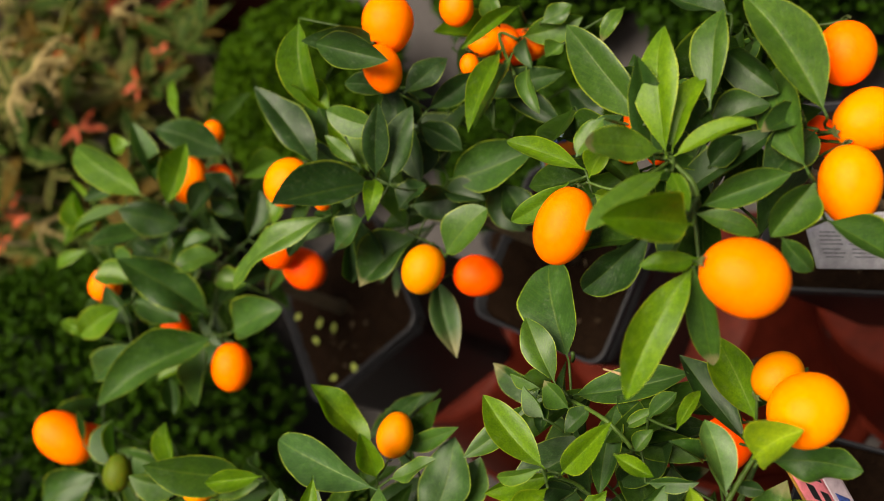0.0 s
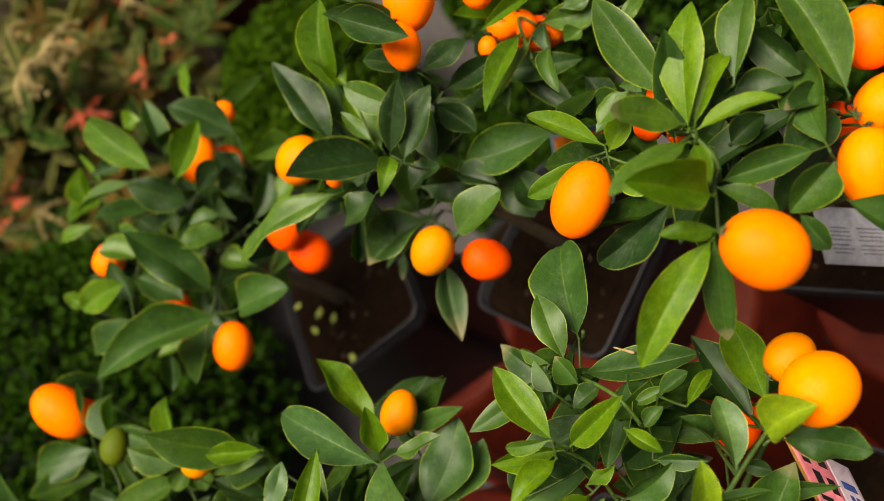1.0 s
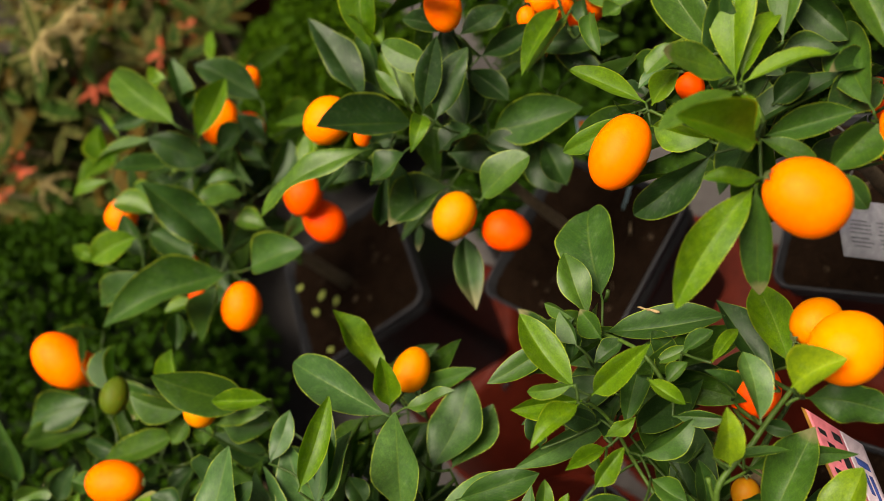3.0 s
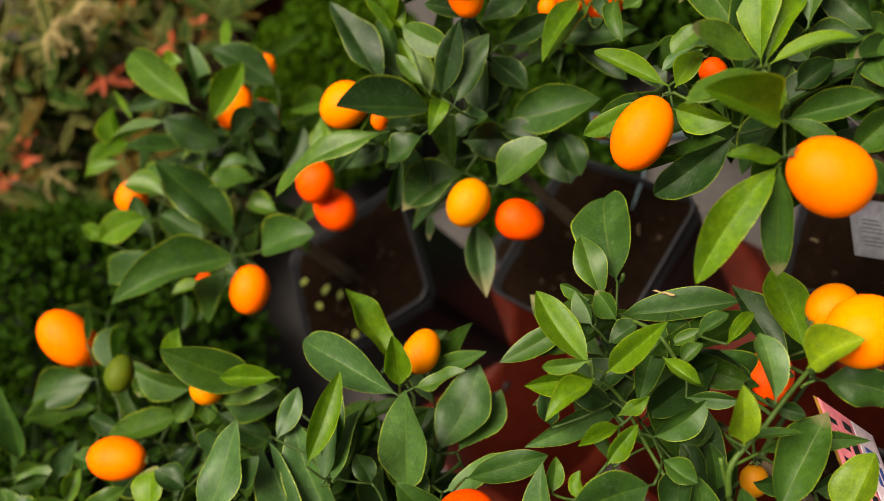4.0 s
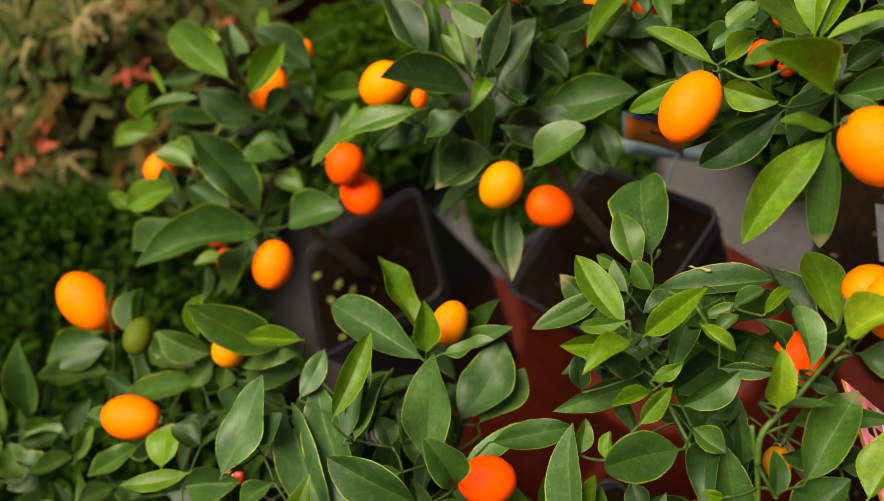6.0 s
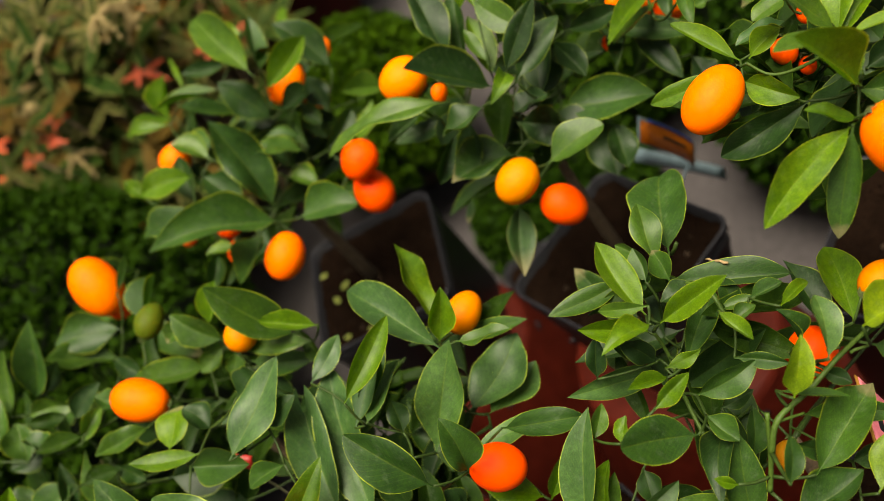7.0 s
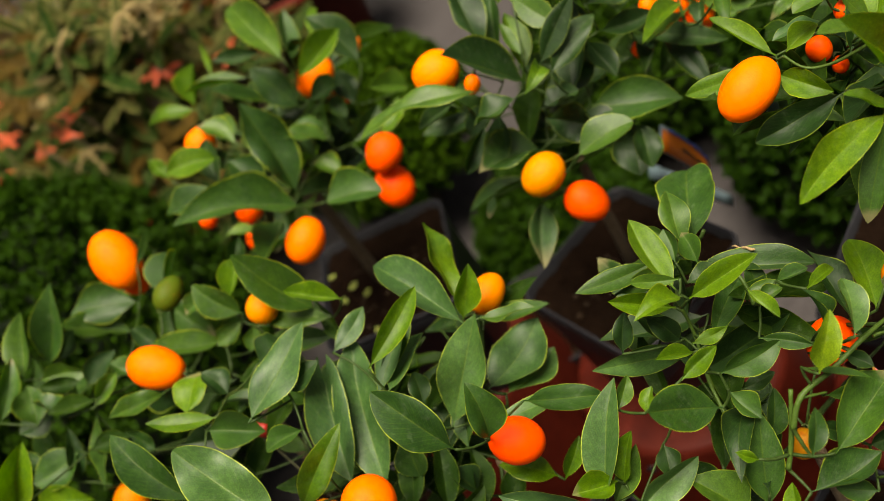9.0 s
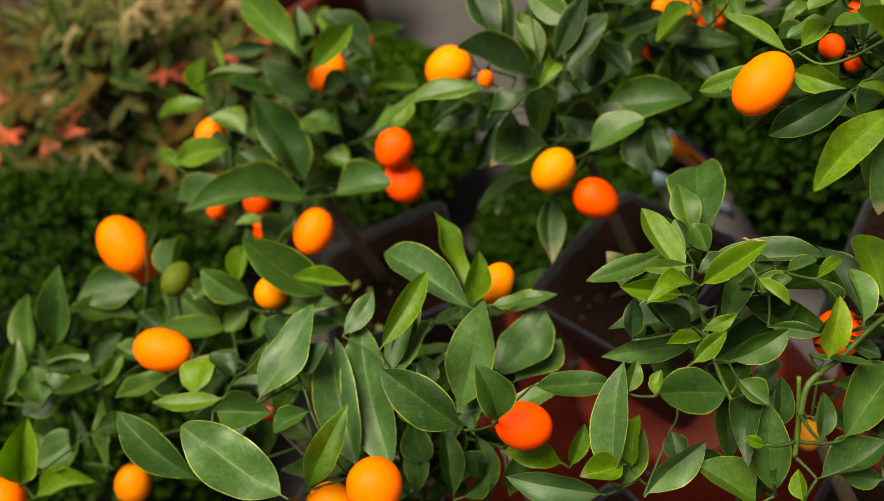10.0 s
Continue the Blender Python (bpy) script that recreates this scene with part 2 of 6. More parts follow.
# ---- ground ----
bm = bmesh.new()
bmesh.ops.create_grid(bm, x_segments=60, y_segments=60, size=40)
for v in bm.verts:
    v.co.z = 0.004 * noise.noise(v.co * 0.9)
ground = part("ground", bm, CONCRETE)
tagged(ground, "grey worn concrete yard of the plant nursery", "ground", kind="structure")


# ---- pots ----
RIM = 0.425
CLOD = mottled("dry_clod", (0.016, 0.010, 0.006), (0.040, 0.026, 0.016), 200, 0.95, 0.5, 0.001, spec=0.03)


def soil_disc(half, z, parent, seed, round_pot=False):
    rng = random.Random(seed)
    bm = bmesh.new()
    n = 34
    grid = {}
    for i in range(n + 1):
        for j in range(n + 1):
            x, y = (2 * i / n - 1), (2 * j / n - 1)
            if round_pot:
                x, y = x * math.sqrt(1 - y * y / 2), y * math.sqrt(1 - x * x / 2)
            x, y = x * half, y * half
            p = Vector((x, y, 0))
            h = 0.006 * noise.noise(p * 30 + Vector((seed, 0, 0))) + 0.0035 * noise.noise(p * 110) + rng.uniform(-0.0012, 0.0012)
            grid[i, j] = bm.verts.new((x, y, z + h))
    for i in range(n):
        for j in range(n):
            bm.faces.new((grid[i, j], grid[i + 1, j], grid[i + 1, j + 1], grid[i, j + 1]))
    return bm


def square_pot(name, x, y, turn, half, label, seed, rim=RIM, tall=0.165, k=0.74):
    pot = thing(name, (x, y, rim - tall), label, "plant pot", "square black pots")
    c = Vector((x, y, 0))
    sq = rounded_square(half, half * 0.2)
    sect = [(k, rim - tall), (k + 0.01, rim - tall + 0.004), (0.955, rim - 0.030), (0.972, rim - 0.028), (0.982, rim - 0.003), (0.965, rim - 0.003), (0.955, rim - 0.03), (0.90, rim - 0.07)]
    bm = loft(sq, sect, turn)
    bmesh.ops.translate(bm, verts=bm.verts, vec=c)
    part("wall", bm, BLACK, pot)
    bm = loft(sq, [(0.964, rim - 0.006), (0.980, rim - 0.005), (1.0, rim - 0.005), (1.004, rim - 0.001), (0.992, rim + 0.001), (0.970, rim + 0.001), (0.963, rim - 0.003)], turn, False, False)
    bmesh.ops.translate(bm, verts=bm.verts, vec=c)
    part("rim", bm, RIMGREY, pot, "worn dull grey rim")
    bm = soil_disc(half * 0.955, 0, pot, seed)
    bmesh.ops.rotate(bm, verts=bm.verts, cent=(0, 0, 0), matrix=Matrix.Rotation(turn, 3, "Z"))
    bmesh.ops.translate(bm, verts=bm.verts, vec=c + Vector((0, 0, rim - 0.013)))
    part("soil", bm, SOIL, pot, "dark crumbly potting soil")
    rng = random.Random(seed + 7)
    for i in range(60):
        a, b = rng.uniform(-0.85, 0.85) * half, rng.uniform(-0.85, 0.85) * half
        p = Matrix.Rotation(turn, 3, "Z") @ Vector((a, b, 0)) + c + Vector((0, 0, rim - 0.014))
        bm = bmesh.new()
        bmesh.ops.create_icosphere(bm, subdivisions=1, radius=rng.uniform(0.0012, 0.0036))
        for v in bm.verts:
            v.co *= rng.uniform(0.7, 1.25)
        part_at("soil_clod", bm, SOIL if rng.random() < 0.85 else CLOD, p, pot, smooth=False)
    return pot


def upturned_pot(x, y, top, r_top, r_low, label):
    pot = thing("upturned_pot", (x, y, 0), label, "plant pot", "upturned brown-red pots")
    h = top
    sect = [(r_low * 1.06, 0.0), (r_low * 1.06, 0.03), (r_low * 1.0, 0.032), (r_low, 0.045), (r_top * 1.02, h - 0.012), (r_top, h - 0.003), (r_top - 0.008, h), (r_top * 0.4, h - 0.001)]
    bm = loft(circle(1.0, 56), sect, 0, True, False)
    bmesh.ops.translate(bm, verts=bm.verts, vec=(x, y, 0))
    part("wall", bm, RED, pot)
    for k in range(6):
        a = k * math.pi / 3 + 0.4
        p = Vector((x + (r_top + 0.004) * math.cos(a), y + (r_top + 0.004) * math.sin(a), h - 0.03))
        q = p + Vector((math.cos(a), math.sin(a), 0.1)) * 0.003
        part("drain_hole", tube([p, q], 0.007, 14), BLACK, pot, "round dark drain hole")
    return pot


square_pot("square_pot", -0.102, 0.815, math.atan2(0.852 - 0.942, 0.006 + 0.133), 0.082, "black square plastic pot with dark soil and a leaning trunk", 3, tall=0.185, k=0.95)
square_pot("square_pot", 0.038, 0.555, radians(2), 0.080, "black square plastic pot filled with dark soil", 5, rim=0.438, tall=0.175)
square_pot("square_pot", 0.175, 0.322, radians(17), 0.080, "black square plastic pot with a printed care tag on its soil", 8, rim=0.43, tall=0.20, k=0.80)
for ux, uy, top, wide in ((-0.102, 0.815, 0.240, 0.100), (0.038, 0.555, 0.263, 0.114), (0.175, 0.322, 0.23, 0.112)):
    upturned_pot(ux, uy, top, wide, wide + 0.053, "brown-red plastic pot turned upside down as a stand")
square_pot("square_pot", -0.075, 0.20, radians(10), 0.078, "black square plastic pot under a leafy kumquat", 9)
square_pot("square_pot", -0.22, 0.36, radians(-8), 0.078, "black square plastic pot under a broad-leaved kumquat", 10)
square_pot("square_pot", -0.33, 0.60, radians(14), 0.078, "black square plastic pot at the edge of the row", 12)
# made-up pot, added to keep the gap between the others black
square_pot("square_pot", 0.075, 0.80, radians(-25), 0.085, "added low black pot that fills the dark gap between others", 14, rim=0.15, tall=0.15, k=0.9)
for ux, uy in ((-0.075, 0.20), (-0.22, 0.36), (-0.33, 0.60)):
    upturned_pot(ux, uy, 0.26, 0.112, 0.165, "brown-red plastic pot turned upside down as a stand")


# ---- kumquat trees: leaves, fruit, twigs ----
ATTACH = {}
WOOD = {}
BALLS = []
# mean direction in which the camera looks; leaves and twigs shift along it
VIEW_WAY = Vector((0.10, 0.69, -0.71))


def leaf_mesh(base, tip, width, normal, bend, seed, blunt=None, fold=0.3, torn=0.0):
    """An elliptic blade on a short stalk, from base to tip, softly creased along its midrib; torn: how deep its tip is split."""
    rng = random.Random(seed)
    a, b = Vector(base), Vector(tip)
    d = b - a
    length = d.length
    d /= length
    n = Vector(normal)
    n = (n - d * n.dot(d)).normalized()
    s = d.cross(n)
    bm = bmesh.new()
    uv = bm.loops.layers.uv.new("UVMap")
    nu, across = 22, (-1.0, -0.95, -0.8, -0.55, -0.28, -0.08, 0.0, 0.08, 0.28, 0.55, 0.8, 0.95, 1.0)
    wave, phase, amp = rng.uniform(0.7, 1.8), rng.uniform(0, 6), rng.uniform(0.06, 0.34)
    twist, skew, broad = rng.uniform(-0.45, 0.45), rng.uniform(-0.05, 0.05), rng.uniform(0.86, 1.04)
    sway = rng.uniform(-0.04, 0.05)
    crease = fold * rng.uniform(0.4, 1.6)
    droop = rng.uniform(-0.06, 0.2)
    roll_l, roll_r = (rng.choice((-0.35, 0.0, 0.3, 0.8)) for k in (0, 1))
    blunt = rng.uniform(-1.1, 0.1) if blunt is None else blunt
    edge_l, edge_r = rng.uniform(0, 6), rng.uniform(0, 6)
    notch = 0.012 * length * max(0.0, blunt - 0.25)
    rows, uvs = [], {}
    for i in range(nu + 1):
        u = 0.5 - 0.5 * math.cos(math.pi * (0.12 + 0.88 * i / nu))
        u = (u - 0.0351) / (1 - 0.0351)
        k = max(0.0, (u - 0.06) / 0.94)
        x = 2 * min(1.0, k) ** (broad + 0.15 * max(0.0, min(blunt, 1.0))) - 1
        power = 1.0 - 0.5 * max(0.0, min(blunt + 0.15, 1.0)) * k * k * (3 - 2 * k)
        h = 0.5 * width * max(0.0, 1 - abs(x) ** (2.25 + 0.35 * max(-1.0, min(blunt, 1.0)))) ** power
        h = max(h, 0.00055 if u < 0.5 else 0.0001)
        tw = twist * (u - 0.4)
        ss, nn = s * math.cos(tw) + n * math.sin(tw), n * math.cos(tw) - s * math.sin(tw)
        c = a + d * (length * u) + n * ((bend + sway) * length * 4 * u * (1 - u) - droop * length * max(0, u - 0.6) ** 2 * 4) + s * (skew * length * math.sin(math.pi * u))
        row = []
        for q in across:
            hq = h * (1 + 0.03 * math.sin(7 * u + (edge_l if q < 0 else edge_r)) + 0.012 * math.sin(23 * u + (edge_r if q < 0 else edge_l)))
            lift = crease * hq * (math.sqrt(q * q + 0.012) - 0.1095) + amp * hq * abs(q) * math.sin(6.283 * wave * u + phase + (1.7 if q > 0 else 0)) - 0.14 * hq * q * q
            lift += (roll_l if q < 0 else roll_r) * hq * max(0.0, abs(q) - 0.45) ** 2 * 2.2 * math.sin(math.pi * u)
            gape = 0.09 * width * max(0.0, u - 1 + torn) / torn * (1 if q > 0 else -1) if torn else 0.0
            v = bm.verts.new(c + ss * (q * hq + gape) + nn * lift - d * (notch * k ** 8 * (1 - min(1.0, abs(q) * 2.5))))
            uvs[v] = (u, 0.5 + 0.5 * q)
            row.append(v)
        rows.append(row)
    mid = len(across) // 2
    for r0, r1 in zip(rows, rows[1:]):
        for j in range(len(across) - 1):
            if torn and j in (mid - 1, mid) and uvs[r0[j]][0] > 1 - torn:
                continue
            f = bm.faces.new((r0[j], r0[j + 1], r1[j + 1], r1[j]))
            for lp in f.loops:
                lp[uv].uv = uvs[lp.vert]
    return bm


def beside_fruit(base, tip, width):
    """Slides a leaf that would cut into a fruit off it, along the camera's view, to the side on which it mostly lies.
    """
    a, b = Vector(base), Vector(tip)
    for c, r in BALLS:
        d = b - a
        k = max(0.0, min(1.0, (c - a).dot(d) / d.length_squared))
        p = a + d * k
        reach = r + 0.30 * width * math.sin(math.pi * max(0.08, min(0.92, k))) + 0.001
        off = p - c
        if off.length >= reach:
            continue
        along = off.dot(VIEW_WAY)
        flat = (off - VIEW_WAY * along).length
        need = math.sqrt(max(0.0, reach * reach - flat * flat))
        step = min(need - along, 0.03) if along > -0.65 * r else (-need - along)
        a, b = a + VIEW_WAY * (step * (1.0 - 0.4 * k)), b + VIEW_WAY * (step * (0.6 + 0.4 * k))
    return tuple(a), tuple(b)


def leaf(tree, base, tip, width, normal, bend, kind, blunt=None, torn=0.0):
    base, tip = beside_fruit(base, tip, width)
    bm = leaf_mesh(base, tip, width, normal, bend, round(base[0] * 1e4) * 7919 + round(tip[1] * 1e4) * 104729, blunt, 0.95 if kind in ("young", "lime") else 0.75, torn)
    org = Vector(base)
    bmesh.ops.translate(bm, verts=bm.verts, vec=-org)
    ob = part_at("leaf", bm, LEAF[kind], org, tree)
    ATTACH.setdefault(tree.name, []).append((org, kind in ("young", "lime"), (Vector(tip) - org).normalized()))
    return ob


def fruit(tree, centre, axis, length, width, kind):
    """An oval kumquat: its axis points from the stalk to the blossom end."""
    c, ax = Vector(centre), Vector(axis).normalized()
    rng = random.Random(round(c.x * 1e4) * 31 + round(c.y * 1e4))
    bm = bmesh.new()
    bmesh.ops.create_uvsphere(bm, u_segments=28, v_segments=18, radius=1.0)
    belly = rng.uniform(-0.06, 0.09)
    lump = Vector((rng.uniform(-9, 9), rng.uniform(-9, 9), 0))
    for v in bm.verts:
        z = v.co.z
        k = 1 + belly * z * (1 - z * z) * 1.6 + 0.018 * noise.noise(v.co * 1.4 + lump)
        dent = 0.010 * math.exp(-((1 - z) / 0.02)) - 0.02 * math.exp(-((1 + z) / 0.03))
        v.co = Vector((v.co.x * k * width / 2, v.co.y * k * width / 2, (z - dent) * length / 2))
    turn = ax.to_track_quat("Z", "X").to_matrix()
    bmesh.ops.transform(bm, matrix=turn.to_4x4(), verts=bm.verts)
    BALLS.append((c, 0.5 * max(width, length) + 0.001))
    ob = part_at("fruit", bm, FRUIT[kind], c, tree)
    top = c - ax * (length * 0.485)
    bm = bmesh.new()
    star = [bm.verts.new(top - ax * 0.0022 + turn @ Vector((r * math.cos(t), r * math.sin(t), 0.0014 if k % 2 else 0.0))) for k in range(10) for t in [k * math.pi / 5] for r in [0.0042 if k % 2 else 0.0022]]
    hub = bm.verts.new(top - ax * 0.0032)
    for k in range(10):
        bm.faces.new((hub, star[k], star[(k + 1) % 10]))
    bmesh.ops.solidify(bm, geom=bm.faces[:], thickness=0.0007)
    bmesh.ops.translate(bm, verts=bm.verts, vec=-base_of(ob))
    cal = part_at("calyx", bm, CALYX, base_of(ob), ob, "small dry green calyx")
    ATTACH.setdefault(tree.name, []).append((top - ax * 0.001, True, ax))
    return ob


def stem(tree, points, radius):
    """A green stem through the given points."""
    pts = [Vector(p) for p in points]
    fine = []
    for i in range(len(pts) - 1):
        a, b, c, d = pts[max(i - 1, 0)], pts[i], pts[i + 1], pts[min(i + 2, len(pts) - 1)]
        for k in range(5):
            t = k / 5
            fine.append(0.5 * (2 * b + (c - a) * t + (2 * a - 5 * b + 4 * c - d) * t * t + (3 * b - a - 3 * c + d) * t ** 3))
    fine.append(pts[-1])
    n = len(fine) - 1
    part("stem", tube(fine, [0.85 * radius * (0.8 + 0.3 * i / n) * (1 + 0.12 * (i % 5 == 0)) for i in range(n + 1)], 9), STEM, tree, "smooth green stem")
    WOOD.setdefault(tree.name, []).extend((q, radius * 0.7) for q in fine)
    ATTACH.setdefault(tree.name, []).append((pts[-1], True, Vector((0, 0, 1))))


def clear_of_fruit(p):
    """Moves a twig's point that would cross a fruit in the camera's view round behind that fruit."""
    for c, r in BALLS:
        d = p - c
        along = d.dot(VIEW_WAY)
        if (d - VIEW_WAY * along).length < r and -0.06 < along < r:
            p = p + VIEW_WAY * (r * 1.05 - along)
    return p


def grow(tree, trunk, radius, seed, bark=None):
    """Trunk and limbs, then a twig from each leaf's or fruit's foot to the nearest wood already there."""
    rng = random.Random(seed)
    part("trunk", tube(trunk, [radius * (1 - 0.45 * i / (len(trunk) - 1)) for i in range(len(trunk))], 10), bark or BARK, tree, "slender brown trunk")
    nodes = [(Vector(p), radius * 0.5) for p in trunk[len(trunk) // 2:]]
    nodes += WOOD.get(tree.name, [])
    top = Vector(trunk[-1])
    feet = sorted(ATTACH.get(tree.name, []), key=lambda f: (f[0] - top).length)
    for p, fresh, way in feet:
        best = min(nodes, key=lambda q: (q[0] - p).length + 0.8 * max(0.0, q[0].z - p.z))
        gap = (best[0] - p).length
        if gap < 0.003:
            continue
        sag = Vector((rng.uniform(-1, 1), rng.uniform(-1, 1), -0.7)) * gap * 0.10
        pts = bowed(best[0], p, sag, max(4, int(gap / 0.008)), 0.0007, rng)
        pts = [pts[0]] + [clear_of_fruit(q) for q in pts[1:-1]] + [pts[-1]]
        for k in (0, 1, 2):
            pts = [pts[0]] + [(a + 2 * b + c) / 4 for a, b, c in zip(pts, pts[1:], pts[2:])] + [pts[-1]]
        r0, r1 = min(best[1], 0.0009 + 0.016 * gap), 0.0008
        part("twig", tube(pts, [r0 + (r1 - r0) * i / (len(pts) - 1) for i in range(len(pts))], 6), TWIG, tree)
        nodes += [(q, max(r1, r0 * 0.8)) for q in pts[1:]]


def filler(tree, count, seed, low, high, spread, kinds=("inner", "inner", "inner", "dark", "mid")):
    """Leaves deeper in the crown, set back along the camera's view on the far and lower side of the outer ones,
    coloured dark for the shade there.
    """
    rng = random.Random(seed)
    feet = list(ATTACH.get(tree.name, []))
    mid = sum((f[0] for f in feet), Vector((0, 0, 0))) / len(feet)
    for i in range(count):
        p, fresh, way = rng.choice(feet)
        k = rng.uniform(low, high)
        b = p.lerp(mid, rng.uniform(0.1, 0.4)) + VIEW_WAY * k + Vector((rng.gauss(0, spread), rng.gauss(0, spread), rng.gauss(0, spread)))
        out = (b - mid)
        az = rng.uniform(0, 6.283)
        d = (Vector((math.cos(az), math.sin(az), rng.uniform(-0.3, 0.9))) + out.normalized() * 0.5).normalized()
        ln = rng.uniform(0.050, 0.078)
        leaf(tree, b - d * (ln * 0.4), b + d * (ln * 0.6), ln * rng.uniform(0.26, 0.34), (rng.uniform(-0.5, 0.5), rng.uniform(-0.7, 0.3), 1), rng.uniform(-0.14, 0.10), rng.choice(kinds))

# ---- the kumquat trees ----
left_tree = thing("kumquat_tree", (-0.107, 0.83, 0.4), "kumquat tree with glossy dark leaves and orange fruit", "kumquat tree", "potted kumquat trees")
fruit(left_tree, (-0.1639, 0.6676, 0.6561), (-0.90, -0.20, -0.38), 0.0422, 0.0336, "orange")
fruit(left_tree, (-0.0561, 0.6833, 0.6491), (-0.88, -0.14, -0.46), 0.0374, 0.0334, "deep")
fruit(left_tree, (-0.0653, 0.6851, 0.6118), (-0.27, -0.60, -0.75), 0.0424, 0.0353, "deep")
fruit(left_tree, (-0.0357, 0.7935, 0.6870), (-0.96, -0.08, -0.27), 0.0432, 0.0340, "orange")
fruit(left_tree, (-0.0238, 0.7964, 0.6548), (-0.07, 0.83, 0.56), 0.0317, 0.0265, "deep")
fruit(left_tree, (0.0127, 0.7992, 0.6806), (-0.90, -0.20, -0.38), 0.0229, 0.0208, "orange")
fruit(left_tree, (-0.1553, 0.8235, 0.7041), (-0.94, -0.02, -0.35), 0.0321, 0.0290, "orange")
fruit(left_tree, (-0.1687, 0.7759, 0.6464), (-0.90, -0.20, -0.38), 0.0315, 0.0273, "deep")
fruit(left_tree, (-0.2032, 0.7864, 0.6629), (-0.66, -0.27, -0.70), 0.0191, 0.0170, "deep")
fruit(left_tree, (-0.1862, 0.7553, 0.6318), (-0.66, -0.27, -0.70), 0.0224, 0.0181, "deep")
leaf(left_tree, (0.0191, 0.7395, 0.6396), (-0.0125, 0.7474, 0.6672), 0.0268, (0.26, -0.74, 0.62), -0.01, "fresh")
leaf(left_tree, (-0.0617, 0.7516, 0.7466), (-0.0487, 0.8392, 0.7822), 0.0313, (0.04, -0.38, 0.92), 0.00, "fresh")
leaf(left_tree, (-0.0486, 0.7774, 0.7263), (-0.0092, 0.8438, 0.7331), 0.0207, (0.62, -0.43, 0.65), -0.09, "mid")
leaf(left_tree, (-0.0620, 0.7521, 0.7244), (-0.0052, 0.7434, 0.7375), 0.0251, (-0.27, -0.51, 0.82), -0.02, "young")
leaf(left_tree, (-0.0021, 0.7584, 0.6837), (-0.0043, 0.8011, 0.7364), 0.0302, (0.16, -0.72, 0.68), 0.04, "dark")
leaf(left_tree, (-0.0628, 0.7640, 0.6914), (-0.0272, 0.7627, 0.6804), 0.0221, (0.25, -0.53, 0.81), -0.00, "dark")
leaf(left_tree, (0.0113, 0.8851, 0.6655), (0.0472, 0.9307, 0.6668), 0.0126, (0.26, -0.23, 0.94), 0.03, "young")
leaf(left_tree, (-0.1108, 1.0205, 0.6242), (-0.1614, 1.0123, 0.6568), 0.0249, (0.55, -0.12, 0.82), -0.04, "young")
leaf(left_tree, (-0.0857, 0.7921, 0.7013), (-0.1190, 0.7968, 0.7528), 0.0243, (0.63, -0.57, 0.53), 0.01, "mid")
leaf(left_tree, (-0.0740, 0.7598, 0.6951), (-0.0822, 0.7858, 0.7455), 0.0309, (-0.00, -0.87, 0.49), 0.03, "dark")
leaf(left_tree, (-0.1352, 0.7121, 0.6624), (-0.1172, 0.7489, 0.7495), 0.0364, (0.18, -0.92, 0.34), -0.02, "mid")
leaf(left_tree, (-0.1430, 0.6773, 0.6758), (-0.2278, 0.7038, 0.7423), 0.0355, (0.42, -0.52, 0.74), 0.05, "mid")
leaf(left_tree, (-0.1802, 0.7358, 0.7112), (-0.2294, 0.7674, 0.7102), 0.0264, (-0.14, -0.18, 0.97), 0.01, "mid")
leaf(left_tree, (-0.1322, 0.6559, 0.6795), (-0.0959, 0.6167, 0.6809), 0.0334, (-0.12, -0.08, 0.99), 0.03, "mid", .6)
leaf(left_tree, (-0.1592, 0.7074, 0.6614), (-0.2059, 0.6748, 0.6693), 0.0263, (0.15, 0.02, 0.99), -0.04, "fresh")
leaf(left_tree, (-0.1592, 0.7661, 0.7141), (-0.2016, 0.7962, 0.7239), 0.0271, (-0.21, -0.50, 0.84), 0.01, "young")
leaf(left_tree, (-0.1747, 0.7784, 0.6854), (-0.1521, 0.8103, 0.7108), 0.0232, (-0.25, -0.49, 0.84), -0.08, "dark")
leaf(left_tree, (-0.1541, 0.7791, 0.6998), (-0.1539, 0.7439, 0.6676), 0.0304, (0.24, -0.65, 0.72), 0.01, "mid")
leaf(left_tree, (-0.2008, 0.8126, 0.7046), (-0.2012, 0.8373, 0.7212), 0.0141, (0.04, -0.56, 0.83), -0.00, "young")
leaf(left_tree, (-0.1024, 0.6688, 0.6572), (-0.0735, 0.6734, 0.6499), 0.0155, (0.29, -0.55, 0.78), -0.01, "mid")
leaf(left_tree, (-0.1279, 0.7964, 0.7013), (-0.1459, 0.8360, 0.7128), 0.0322, (0.38, -0.16, 0.91), 0.03, "mid")
leaf(left_tree, (-0.0811, 0.7134, 0.6804), (-0.1064, 0.7257, 0.7113), 0.0317, (0.67, -0.29, 0.68), 0.01, "fresh")
leaf(left_tree, (-0.0831, 0.7707, 0.6939), (-0.1079, 0.7955, 0.6925), 0.0242, (-0.04, 0.02, 1.00), 0.02, "mid")
leaf(left_tree, (-0.1818, 0.7159, 0.6642), (-0.2047, 0.7294, 0.6774), 0.0145, (0.45, -0.10, 0.89), -0.04, "young")
leaf(left_tree, (-0.1980, 0.7204, 0.6719), (-0.2255, 0.7034, 0.6643), 0.0168, (0.18, -0.63, 0.75), -0.09, "mid")
leaf(left_tree, (-0.1258, 0.9107, 0.6858), (-0.0943, 0.9317, 0.7125), 0.0237, (-0.45, -0.36, 0.82), 0.05, "young")
